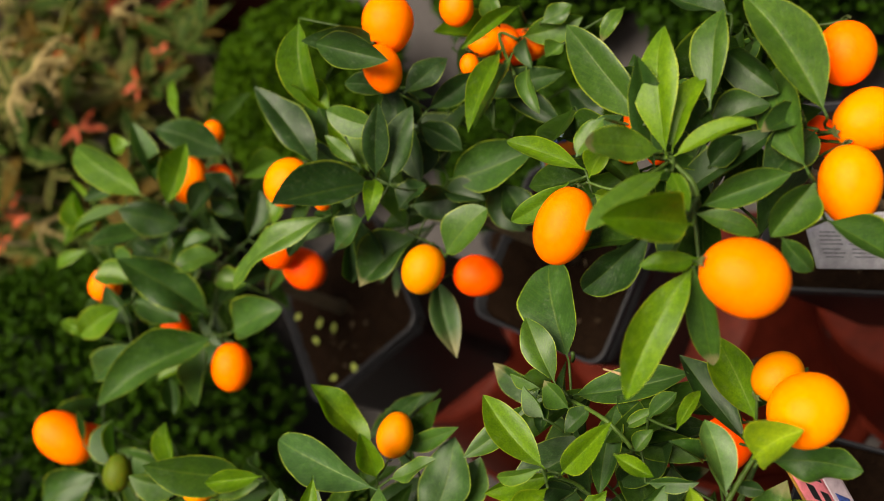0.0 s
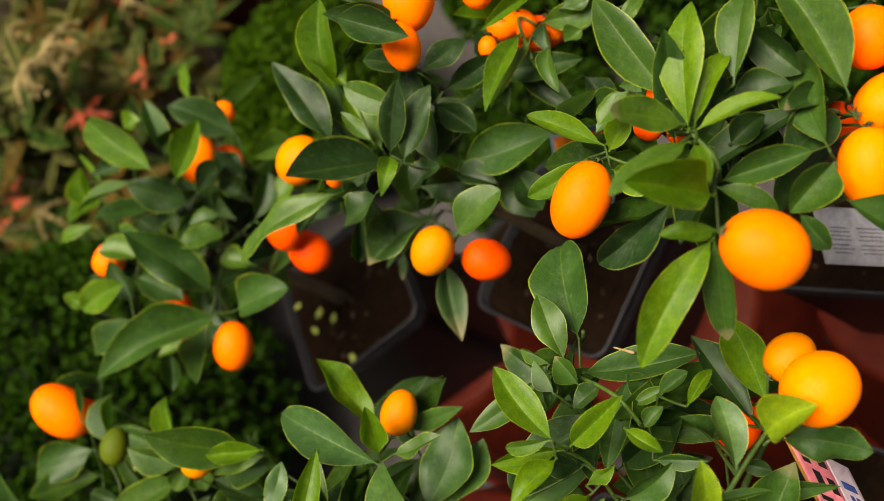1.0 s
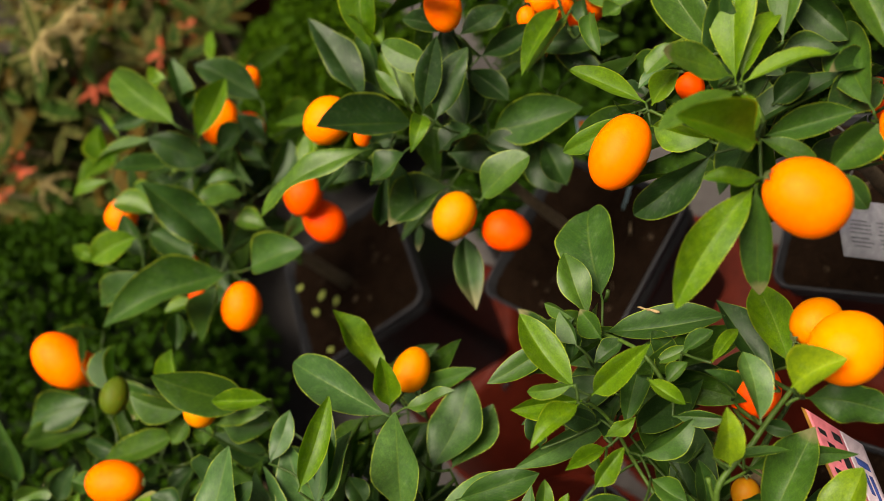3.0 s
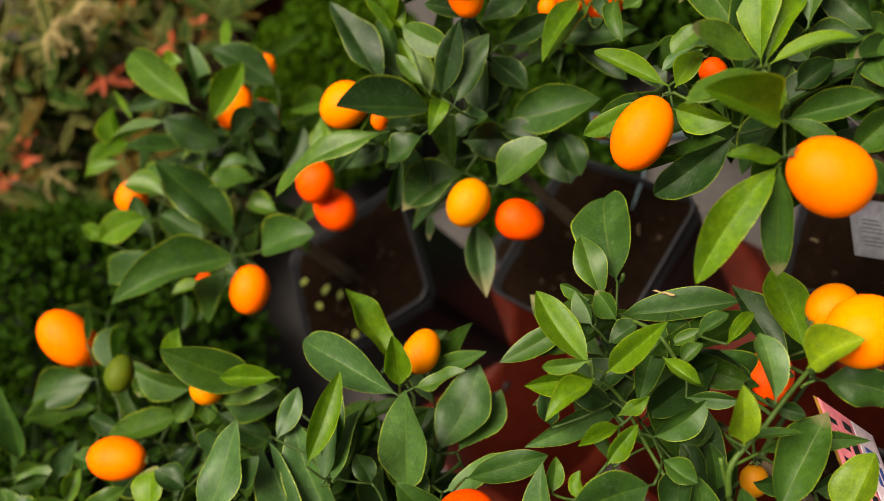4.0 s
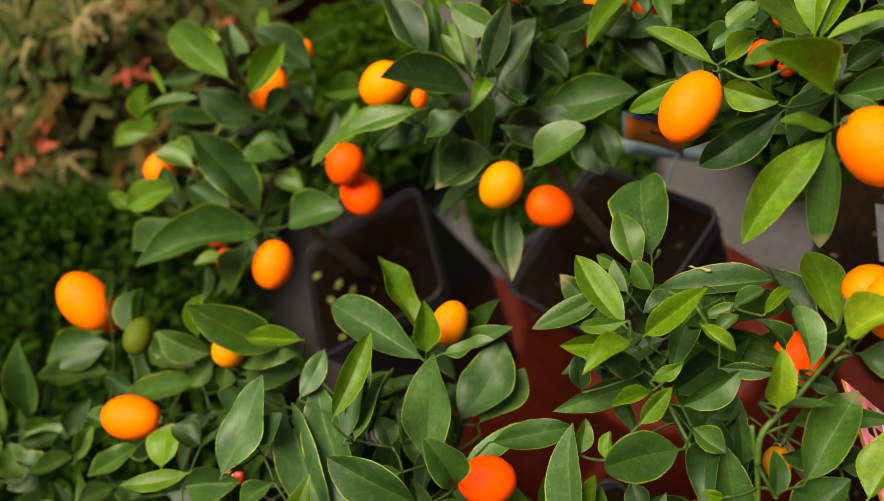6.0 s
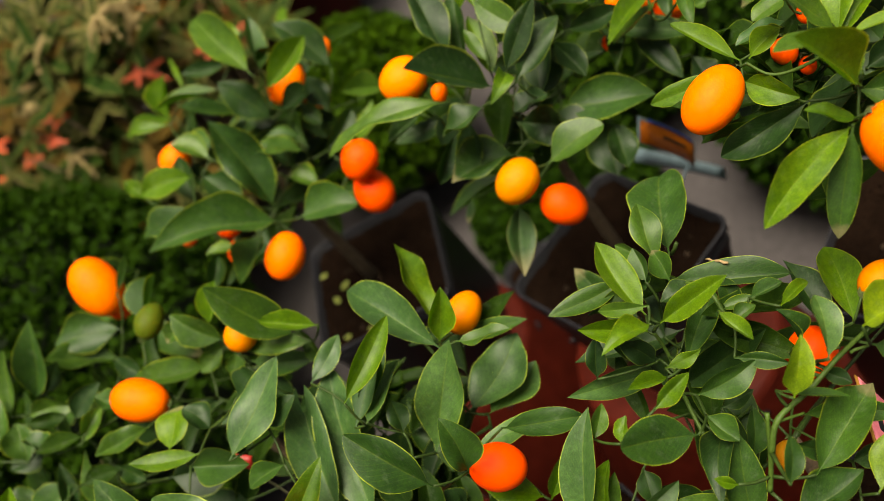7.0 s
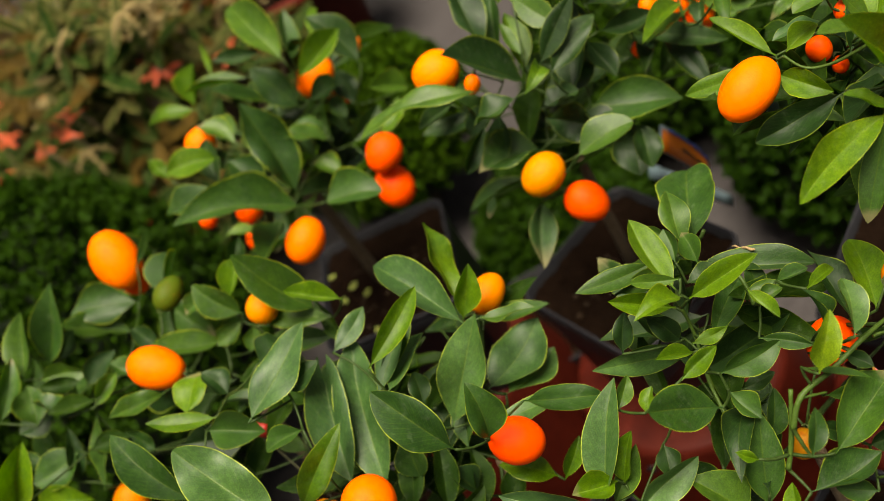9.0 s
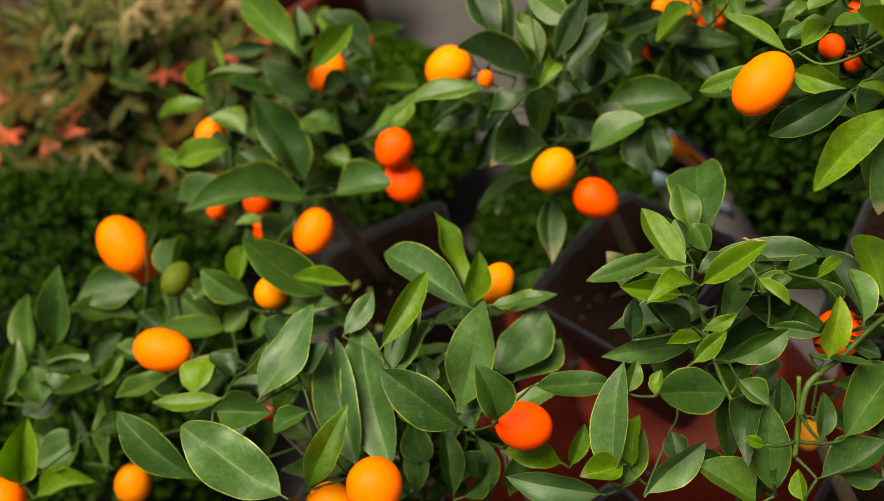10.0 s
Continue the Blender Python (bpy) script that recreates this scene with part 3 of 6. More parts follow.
leaf(left_tree, (-0.0547, 0.8275, 0.7269), (-0.0921, 0.8549, 0.7410), 0.0161, (-0.12, -0.58, 0.81), -0.07, "dark")
leaf(left_tree, (-0.1136, 0.7937, 0.6805), (-0.1085, 0.8155, 0.7005), 0.0224, (-0.25, -0.78, 0.57), -0.00, "dark")
leaf(left_tree, (-0.0327, 0.7467, 0.6646), (-0.0244, 0.7644, 0.6948), 0.0223, (-0.47, -0.63, 0.63), -0.04, "dark")
leaf(left_tree, (-0.0925, 0.7968, 0.6864), (-0.0607, 0.7780, 0.6814), 0.0218, (-0.28, -0.57, 0.77), 0.02, "dark")
leaf(left_tree, (-0.0960, 0.7381, 0.6593), (-0.0963, 0.7515, 0.6850), 0.0193, (0.38, -0.76, 0.52), 0.01, "dark")
leaf(left_tree, (-0.0358, 0.7901, 0.6612), (-0.0496, 0.7540, 0.6422), 0.0198, (-0.18, -0.33, 0.93), 0.06, "dark")
leaf(left_tree, (-0.0710, 0.7398, 0.6761), (-0.0912, 0.7543, 0.6904), 0.0235, (0.42, -0.21, 0.88), 0.03, "mid")
leaf(left_tree, (-0.0741, 0.8028, 0.6950), (-0.0988, 0.8225, 0.7052), 0.0303, (0.37, -0.21, 0.90), -0.02, "dark")
leaf(left_tree, (-0.0788, 0.8256, 0.7172), (-0.1321, 0.8751, 0.7312), 0.0185, (0.21, -0.05, 0.98), -0.05, "fresh")
leaf(left_tree, (-0.0964, 0.8858, 0.7118), (-0.0820, 0.9033, 0.7369), 0.0073, (-0.49, -0.56, 0.67), -0.08, "young")
leaf(left_tree, (-0.1333, 0.8575, 0.7124), (-0.1671, 0.8859, 0.7238), 0.0129, (0.17, -0.18, 0.97), 0.04, "young")
leaf(left_tree, (-0.1374, 0.7801, 0.7028), (-0.1487, 0.8148, 0.7260), 0.0245, (0.46, -0.31, 0.83), 0.03, "fresh")
leaf(left_tree, (-0.0428, 0.7051, 0.6483), (-0.0021, 0.7212, 0.6543), 0.0188, (-0.15, 0.01, 0.99), -0.09, "young")
leaf(left_tree, (-0.0627, 0.7315, 0.6463), (-0.0179, 0.7357, 0.6533), 0.0210, (0.00, -0.86, 0.51), 0.06, "dark")
leaf(left_tree, (-0.0265, 0.8348, 0.7318), (-0.0408, 0.8429, 0.7390), 0.0214, (0.33, -0.23, 0.92), -0.00, "young")
leaf(left_tree, (-0.0422, 0.7674, 0.6778), (-0.0473, 0.7469, 0.6613), 0.0171, (-0.28, -0.52, 0.81), -0.00, "mid")
leaf(left_tree, (-0.0961, 0.6933, 0.6563), (-0.1052, 0.7183, 0.6732), 0.0217, (0.27, -0.47, 0.84), 0.06, "fresh")
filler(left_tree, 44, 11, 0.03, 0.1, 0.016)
grow(left_tree, [(-0.107, 0.83, 0.385), (-0.106, 0.83, 0.45), (-0.105, 0.826, 0.53), (-0.104, 0.81, 0.61)], 0.0085, 11)

middle_tree = thing("kumquat_tree", (0.045, 0.555, 0.41), "bushy kumquat tree with dark leaves and few ripe fruit", "kumquat tree", "potted kumquat trees")
fruit(middle_tree, (-0.0182, 0.4930, 0.6739), (-0.99, 0.05, -0.16), 0.0373, 0.0308, "amber")
fruit(middle_tree, (-0.0065, 0.4741, 0.6378), (0.32, -0.59, -0.74), 0.0372, 0.0310, "deep")
fruit(middle_tree, (-0.0009, 0.6125, 0.7235), (-0.95, 0.30, 0.08), 0.0396, 0.0353, "gold")
fruit(middle_tree, (0.1566, 0.4937, 0.6749), (0.58, -0.54, -0.61), 0.0434, 0.0253, "deep")
fruit(middle_tree, (0.1199, 0.5129, 0.6681), (0.58, -0.54, -0.61), 0.0170, 0.0150, "deep")
fruit(middle_tree, (0.1482, 0.5042, 0.6988), (0.71, -0.48, -0.51), 0.0268, 0.0223, "orange")
fruit(middle_tree, (-0.0225, 0.5636, 0.6727), (-0.66, -0.27, -0.70), 0.0156, 0.0138, "deep")
leaf(middle_tree, (0.0251, 0.5317, 0.7167), (-0.0189, 0.5436, 0.7827), 0.0322, (0.35, -0.50, 0.79), -0.01, "dark", 0)
leaf(middle_tree, (0.0259, 0.5009, 0.7447), (0.0708, 0.4937, 0.7767), 0.0183, (-0.41, -0.83, 0.39), 0.02, "dark")
leaf(middle_tree, (0.0256, 0.4929, 0.7386), (0.0779, 0.4889, 0.7531), 0.0211, (-0.25, -0.61, 0.75), -0.06, "dark")
leaf(middle_tree, (0.0164, 0.5484, 0.7533), (0.0564, 0.6220, 0.7825), 0.0253, (0.48, -0.54, 0.70), -0.06, "dark")
leaf(middle_tree, (0.0254, 0.5006, 0.7447), (-0.0012, 0.4859, 0.7504), 0.0131, (0.43, -0.49, 0.76), 0.30, "young")
leaf(middle_tree, (-0.0007, 0.5048, 0.7370), (-0.0317, 0.5276, 0.7308), 0.0277, (-0.17, 0.04, 0.98), -0.06, "dark")
leaf(middle_tree, (-0.0088, 0.5321, 0.7401), (-0.0893, 0.5963, 0.7482), 0.0230, (0.09, -0.01, 1.00), 0.06, "fresh")
leaf(middle_tree, (0.0129, 0.5043, 0.7097), (0.0367, 0.4853, 0.7134), 0.0220, (-0.09, 0.08, 0.99), -0.00, "dark")
leaf(middle_tree, (0.0483, 0.5002, 0.6808), (0.0910, 0.4465, 0.6719), 0.0342, (-0.10, -0.45, 0.89), -0.03, "mid")
leaf(middle_tree, (0.0394, 0.5033, 0.6789), (0.0448, 0.4714, 0.6681), 0.0205, (0.44, -0.22, 0.87), 0.05, "dark")
leaf(middle_tree, (-0.0028, 0.4621, 0.6926), (0.0365, 0.4374, 0.7027), 0.0279, (-0.33, -0.14, 0.93), 0.05, "fresh", .6)
leaf(middle_tree, (0.0003, 0.5075, 0.6787), (-0.0494, 0.5207, 0.6989), 0.0316, (0.33, -0.18, 0.93), 0.04, "dark")
leaf(middle_tree, (-0.0212, 0.5124, 0.6347), (-0.0681, 0.4674, 0.6295), 0.0218, (0.38, -0.49, 0.78), -0.08, "scorched")
leaf(middle_tree, (-0.0292, 0.5800, 0.6122), (-0.0494, 0.5627, 0.6149), 0.0074, (0.23, -0.12, 0.97), -0.06, "scorched")
leaf(middle_tree, (0.1070, 0.5168, 0.7624), (0.0887, 0.5329, 0.8207), 0.0199, (0.41, -0.84, 0.36), -0.10, "dark")
leaf(middle_tree, (0.1064, 0.5836, 0.7953), (0.0514, 0.5604, 0.7684), 0.0283, (-0.08, -0.53, 0.85), 0.05, "young")
leaf(middle_tree, (0.0859, 0.5080, 0.7540), (0.0767, 0.5385, 0.7736), 0.0160, (-0.02, -0.55, 0.84), -0.07, "dark")
leaf(middle_tree, (0.0573, 0.5049, 0.7555), (0.0544, 0.5416, 0.7749), 0.0212, (-0.42, -0.50, 0.76), -0.01, "fresh")
leaf(middle_tree, (0.0841, 0.5049, 0.7497), (0.1210, 0.4953, 0.7353), 0.0198, (0.28, -0.56, 0.78), 0.01, "dark")
leaf(middle_tree, (0.0748, 0.5150, 0.7113), (0.0889, 0.5284, 0.7439), 0.0198, (-0.45, -0.74, 0.50), 0.01, "dark")
leaf(middle_tree, (0.0740, 0.5152, 0.7170), (0.0706, 0.4991, 0.7019), 0.0165, (0.00, -0.70, 0.72), 0.00, "dark")
leaf(middle_tree, (0.0310, 0.5277, 0.7409), (0.0405, 0.5497, 0.7605), 0.0110, (0.19, -0.67, 0.72), -0.06, "fresh")
leaf(middle_tree, (0.0362, 0.5122, 0.6980), (0.0763, 0.5111, 0.7100), 0.0226, (-0.25, -0.60, 0.76), -0.05, "dark")
leaf(middle_tree, (0.0344, 0.4933, 0.7070), (0.0910, 0.5339, 0.7404), 0.0278, (-0.22, -0.41, 0.88), 0.00, "dark")
leaf(middle_tree, (0.0203, 0.5213, 0.6845), (0.0397, 0.4936, 0.6667), 0.0307, (-0.39, -0.67, 0.63), 0.00, "dark")
leaf(middle_tree, (-0.0114, 0.5583, 0.6964), (-0.0130, 0.5715, 0.7220), 0.0205, (0.32, -0.83, 0.45), 0.00, "inner")
leaf(middle_tree, (0.0625, 0.4790, 0.6579), (0.0367, 0.4586, 0.6290), 0.0377, (-0.43, -0.50, 0.75), -0.06, "dark")
leaf(middle_tree, (0.0609, 0.4673, 0.6620), (0.0425, 0.4485, 0.6369), 0.0242, (-0.07, -0.77, 0.63), -0.01, "dark")
leaf(middle_tree, (0.1068, 0.5005, 0.7122), (0.1454, 0.4418, 0.6794), 0.0206, (-0.19, -0.57, 0.80), -0.04, "dark")
leaf(middle_tree, (0.0845, 0.5042, 0.7238), (0.1201, 0.4804, 0.7180), 0.0180, (-0.37, -0.55, 0.75), -0.06, "dark")
leaf(middle_tree, (0.0740, 0.5079, 0.7231), (0.0684, 0.4814, 0.6998), 0.0205, (-0.17, -0.61, 0.78), -0.07, "dark")
leaf(middle_tree, (0.1433, 0.4612, 0.6471), (0.1271, 0.4324, 0.6298), 0.0198, (0.12, -0.55, 0.83), 0.04, "dark")
leaf(middle_tree, (0.0559, 0.5501, 0.7626), (0.0649, 0.5815, 0.7822), 0.0191, (0.39, -0.60, 0.70), 0.05, "young", .9)
fruit(middle_tree, (0.1241, 0.5256, 0.7691), (-0.90, -0.20, -0.38), 0.0409, 0.0348, "orange")
fruit(middle_tree, (0.0939, 0.5137, 0.7672), (-0.71, -0.41, -0.57), 0.0337, 0.0255, "orange")
fruit(middle_tree, (0.1585, 0.5107, 0.7329), (-0.90, -0.20, -0.38), 0.0310, 0.0233, "orange")
fruit(middle_tree, (0.1238, 0.4907, 0.7175), (-0.90, -0.20, -0.38), 0.0155, 0.0131, "orange")
fruit(middle_tree, (0.1541, 0.4953, 0.6900), (-0.58, -0.49, -0.65), 0.0240, 0.0200, "orange")
fruit(middle_tree, (0.1575, 0.4748, 0.6849), (-0.58, -0.49, -0.65), 0.0197, 0.0173, "orange")
stem(middle_tree, [(0.1551, 0.4801, 0.6945), (0.1534, 0.4906, 0.7034), (0.1273, 0.4608, 0.7038)], .0015)
leaf(middle_tree, (0.1399, 0.4759, 0.7098), (0.0755, 0.4463, 0.7375), 0.0156, (0.46, -0.23, 0.86), 0.06, "young")
leaf(middle_tree, (0.1421, 0.4694, 0.7052), (0.0816, 0.4497, 0.7343), 0.0171, (0.39, 0.17, 0.90), -0.03, "fresh")
leaf(middle_tree, (0.1561, 0.4761, 0.6981), (0.1840, 0.4451, 0.6820), 0.0199, (-0.32, -0.65, 0.69), -0.03, "fresh")
leaf(middle_tree, (0.1511, 0.4823, 0.6986), (0.1377, 0.5133, 0.7426), 0.0265, (0.43, -0.67, 0.60), -0.03, "young")
leaf(middle_tree, (0.1736, 0.4760, 0.7109), (0.1295, 0.4919, 0.7296), 0.0113, (0.07, -0.67, 0.74), 0.25, "young")
leaf(middle_tree, (0.1575, 0.4733, 0.6980), (0.1379, 0.4586, 0.6936), 0.0137, (-0.23, 0.01, 0.97), 0.04, "mid")
leaf(middle_tree, (0.1204, 0.4063, 0.7554), (0.0966, 0.3829, 0.7572), 0.0118, (0.11, -0.04, 0.99), 0.15, "fresh")
leaf(middle_tree, (0.1596, 0.4412, 0.6933), (0.1466, 0.4473, 0.6979), 0.0122, (0.13, -0.39, 0.91), -0.05, "fresh")
leaf(middle_tree, (0.1958, 0.4157, 0.6813), (0.1687, 0.4205, 0.6845), 0.0111, (0.04, -0.37, 0.93), 0.20, "fresh")
leaf(middle_tree, (0.1683, 0.4615, 0.7004), (0.1875, 0.4490, 0.6939), 0.0145, (0.05, -0.40, 0.91), 0.01, "fresh")
leaf(middle_tree, (0.1588, 0.4872, 0.7114), (0.1726, 0.4972, 0.7267), 0.0136, (-0.39, -0.57, 0.72), -0.09, "fresh")
leaf(middle_tree, (0.0884, 0.5374, 0.8114), (0.0959, 0.4881, 0.7869), 0.0228, (-0.20, -0.47, 0.86), 0.00, "dark")
leaf(middle_tree, (-0.0163, 0.5428, 0.7068), (-0.0508, 0.5453, 0.6817), 0.0169, (-0.26, -0.90, 0.33), 0.00, "dark")
leaf(middle_tree, (-0.0201, 0.5714, 0.7217), (-0.0514, 0.5801, 0.7213), 0.0147, (-0.15, -0.51, 0.84), 0.00, "dark")
leaf(middle_tree, (0.0291, 0.5312, 0.7243), (0.0550, 0.5651, 0.7528), 0.0231, (0.26, -0.73, 0.63), 0.00, "young")
leaf(middle_tree, (0.0189, 0.5534, 0.7148), (0.0331, 0.5870, 0.7395), 0.0209, (-0.30, -0.48, 0.83), 0.00, "dark")
leaf(middle_tree, (-0.0031, 0.5404, 0.7093), (-0.0304, 0.5306, 0.6760), 0.0207, (-0.57, -0.53, 0.63), 0.00, "dark")
leaf(middle_tree, (0.0051, 0.5523, 0.7094), (-0.0272, 0.5618, 0.6947), 0.0200, (-0.48, -0.53, 0.70), 0.00, "dark")
fruit(middle_tree, (-0.0030, 0.5561, 0.7331), (-0.66, -0.27, -0.70), 0.0150, 0.0125, "orange")
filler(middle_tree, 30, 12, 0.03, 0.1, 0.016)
grow(middle_tree, [(0.045, 0.555, 0.4), (0.043, 0.55, 0.47), (0.038, 0.54, 0.55), (0.035, 0.53, 0.62)], 0.007, 12)

right_tree = thing("kumquat_tree", (0.165, 0.29, 0.4), "kumquat tree with pale young shoots and large golden fruit", "kumquat tree", "potted kumquat trees")
fruit(right_tree, (0.0372, 0.3147, 0.7800), (-0.99, 0.05, -0.16), 0.0426, 0.0300, "orange")
fruit(right_tree, (0.0429, 0.2039, 0.7927), (0.07, -0.63, -0.78), 0.0404, 0.0350, "gold")
fruit(right_tree, (0.1091, 0.2048, 0.7301), (-0.86, -0.25, -0.43), 0.0398, 0.0300, "gold")
fruit(right_tree, (0.1421, 0.2095, 0.7307), (0.69, -0.42, -0.59), 0.0345, 0.0307, "gold")
fruit(right_tree, (0.1682, 0.2279, 0.7437), (-0.90, -0.20, -0.38), 0.0320, 0.0287, "orange")
fruit(right_tree, (0.1366, 0.2403, 0.7026), (-0.58, -0.49, -0.65), 0.0250, 0.0155, "deep")
fruit(right_tree, (0.0998, 0.2930, 0.7909), (-0.90, -0.20, -0.38), 0.0140, 0.0120, "deep")
fruit(right_tree, (0.0879, 0.3065, 0.7668), (-0.22, -0.52, -0.83), 0.0165, 0.0150, "deep")
fruit(right_tree, (0.0920, 0.2977, 0.7534), (-0.22, -0.52, -0.83), 0.0110, 0.0100, "deep")
stem(right_tree, [(0.0622, 0.3082, 0.7850), (0.0640, 0.2960, 0.7780), (0.0720, 0.2820, 0.7800), (0.0844, 0.2650, 0.7900)], .0011)
stem(right_tree, [(0.0844, 0.2650, 0.7948), (0.0778, 0.2507, 0.7898), (0.0713, 0.2439, 0.7889)], .0016)
leaf(right_tree, (0.0826, 0.2619, 0.7984), (0.1399, 0.2869, 0.8150), 0.0223, (-0.28, 0.15, 0.95), -0.01, "young", 0.12)
leaf(right_tree, (0.1135, 0.2570, 0.7889), (0.1624, 0.2745, 0.7941), 0.0188, (-0.20, 0.12, 0.97), 0.00, "fresh", 0.12)
leaf(right_tree, (0.0870, 0.2638, 0.7930), (0.1295, 0.2662, 0.7918), 0.0120, (0.00, -0.15, 0.99), 0.12, "young", 0.12)
leaf(right_tree, (0.0839, 0.2578, 0.7997), (0.1111, 0.2281, 0.7991), 0.0116, (0.17, 0.14, 0.98), 0.10, "young", 0.3)
leaf(right_tree, (0.0844, 0.2630, 0.8023), (0.0688, 0.2741, 0.8454), 0.0161, (0.31, -0.89, 0.34), -0.01, "fresh", .6)
leaf(right_tree, (0.0751, 0.2532, 0.8088), (0.0330, 0.2526, 0.8476), 0.0148, (0.65, -0.30, 0.70), 0.10, "fresh", 0.12)
leaf(right_tree, (0.0560, 0.2316, 0.8035), (0.0392, 0.2442, 0.8531), 0.0215, (0.27, -0.91, 0.32), 0.03, "young", 0.3)
leaf(right_tree, (0.0436, 0.2253, 0.7969), (0.0300, 0.2402, 0.8151), 0.0109, (0.26, -0.65, 0.72), 0.00, "young", 0.12)
leaf(right_tree, (0.0761, 0.2525, 0.8044), (0.0612, 0.2357, 0.8046), 0.0102, (0.10, -0.08, 0.99), 0.05, "young", 0.12)
leaf(right_tree, (0.0688, 0.2474, 0.7783), (0.0979, 0.2158, 0.7686), 0.0148, (-0.18, -0.43, 0.88), -0.07, "mid", 0.12)
leaf(right_tree, (0.0632, 0.2417, 0.7900), (0.0680, 0.2173, 0.7685), 0.0105, (0.14, -0.64, 0.76), 0.04, "fresh", 0.12)
leaf(right_tree, (0.0407, 0.2246, 0.7977), (-0.0275, 0.2264, 0.8038), 0.0190, (0.03, -0.43, 0.90), -0.06, "young", .3)
leaf(right_tree, (0.0378, 0.2201, 0.8027), (-0.0013, 0.2151, 0.7576), 0.0161, (-0.62, -0.46, 0.64), -0.03, "mid", 0.12)
leaf(right_tree, (0.0698, 0.3217, 0.7733), (0.0688, 0.3652, 0.7907), 0.0125, (0.06, -0.37, 0.93), -0.02, "young", .4)
leaf(right_tree, (0.0616, 0.3314, 0.7690), (0.0292, 0.3612, 0.7658), 0.0133, (-0.41, -0.36, 0.84), -0.03, "young", 0.12)
leaf(right_tree, (0.0644, 0.3079, 0.7861), (0.0851, 0.3005, 0.7911), 0.0127, (-0.30, -0.20, 0.93), 0.05, "young", 0.12)
leaf(right_tree, (0.0585, 0.3048, 0.7795), (0.0614, 0.2759, 0.7717), 0.0159, (-0.68, -0.25, 0.69), 0.00, "young", 0.12)
leaf(right_tree, (0.0511, 0.2616, 0.7854), (0.0095, 0.2917, 0.7733), 0.0189, (-0.56, -0.51, 0.65), 0.02, "dark", 0.12)
leaf(right_tree, (0.1074, 0.3129, 0.7676), (0.0752, 0.3240, 0.7846), 0.0131, (0.20, -0.21, 0.96), 0.03, "pale", 0.12)
leaf(right_tree, (0.0967, 0.2821, 0.7951), (0.1289, 0.3334, 0.8204), 0.0215, (-0.13, -0.02, 0.99), -0.08, "fresh", 0.12)
leaf(right_tree, (0.0905, 0.2957, 0.8111), (0.0699, 0.3009, 0.8139), 0.0138, (0.07, -0.26, 0.96), -0.07, "fresh", 0.12)
leaf(right_tree, (0.1308, 0.2157, 0.7600), (0.1706, 0.2614, 0.7944), 0.0256, (-0.06, -0.57, 0.82), 0.03, "fresh", 0.12)
leaf(right_tree, (0.1333, 0.2326, 0.7518), (0.1135, 0.2371, 0.7710), 0.0137, (0.48, -0.61, 0.64), 0.05, "dark", 0.12)
leaf(right_tree, (0.1060, 0.2662, 0.7696), (0.1299, 0.2436, 0.7638), 0.0188, (0.13, -0.02, 0.99), 0.05, "dark", 0.12)
leaf(right_tree, (0.1282, 0.2254, 0.7436), (0.0926, 0.2304, 0.7597), 0.0216, (0.33, -0.38, 0.86), 0.02, "dark", 0.12)
leaf(right_tree, (0.1486, 0.2737, 0.7730), (0.1361, 0.2421, 0.7619), 0.0196, (-0.40, -0.15, 0.90), 0.06, "dark", 0.12)
leaf(right_tree, (0.1669, 0.2783, 0.7723), (0.1625, 0.3059, 0.7982), 0.0206, (0.38, -0.60, 0.70), -0.08, "dark", 0.12)
leaf(right_tree, (0.0859, 0.2005, 0.7487), (0.0827, 0.1733, 0.7220), 0.0180, (0.37, -0.67, 0.64), -0.01, "mid", 0.12)
leaf(right_tree, (0.0999, 0.2089, 0.7579), (0.0676, 0.2147, 0.7651), 0.0193, (0.03, -0.72, 0.69), 0.01, "fresh", 0.12)
leaf(right_tree, (0.0696, 0.2107, 0.7629), (0.0608, 0.1957, 0.7487), 0.0111, (-0.30, -0.56, 0.77), 0.01, "mid", 0.12)
leaf(right_tree, (0.0903, 0.2572, 0.7682), (0.1080, 0.2440, 0.7731), 0.0142, (-0.41, -0.33, 0.85), -0.04, "dark", 0.12)
leaf(right_tree, (0.1725, 0.2565, 0.7592), (0.1620, 0.2403, 0.7570), 0.0129, (0.28, -0.30, 0.91), -0.02, "dark", 0.12)
leaf(right_tree, (0.1197, 0.2789, 0.7795), (0.1041, 0.2558, 0.7755), 0.0166, (-0.30, -0.04, 0.95), -0.01, "dark", 0.12)
leaf(right_tree, (0.1189, 0.2950, 0.7832), (0.1205, 0.3093, 0.7970), 0.0113, (-0.50, -0.61, 0.61), -0.04, "dark", 0.12)
filler(right_tree, 40, 33, 0.03, 0.09, 0.014)
grow(right_tree, [(0.165, 0.29, 0.39), (0.158, 0.29, 0.48), (0.145, 0.287, 0.57), (0.125, 0.285, 0.66)], 0.007, 33)

front_tree = thing("kumquat_tree", (-0.075, 0.2, 0.4), "kumquat tree with light green new leaves and green twigs", "kumquat tree", "potted kumquat trees")
stem(front_tree, [(-0.0842, 0.2798, 0.7410), (-0.0866, 0.2757, 0.7197), (-0.0990, 0.2624, 0.6980), (-0.1090, 0.2455, 0.6895), (-0.1218, 0.2247, 0.6753)], .0014)
stem(front_tree, [(-0.0516, 0.3217, 0.7335), (-0.0475, 0.3061, 0.7227), (-0.0470, 0.2738, 0.7312), (-0.0547, 0.2583, 0.7211)], .0014)
leaf(front_tree, (-0.0290, 0.3249, 0.7085), (0.0196, 0.3731, 0.7056), 0.0362, (0.15, -0.10, 0.98), -0.05, "mid", 1.1)
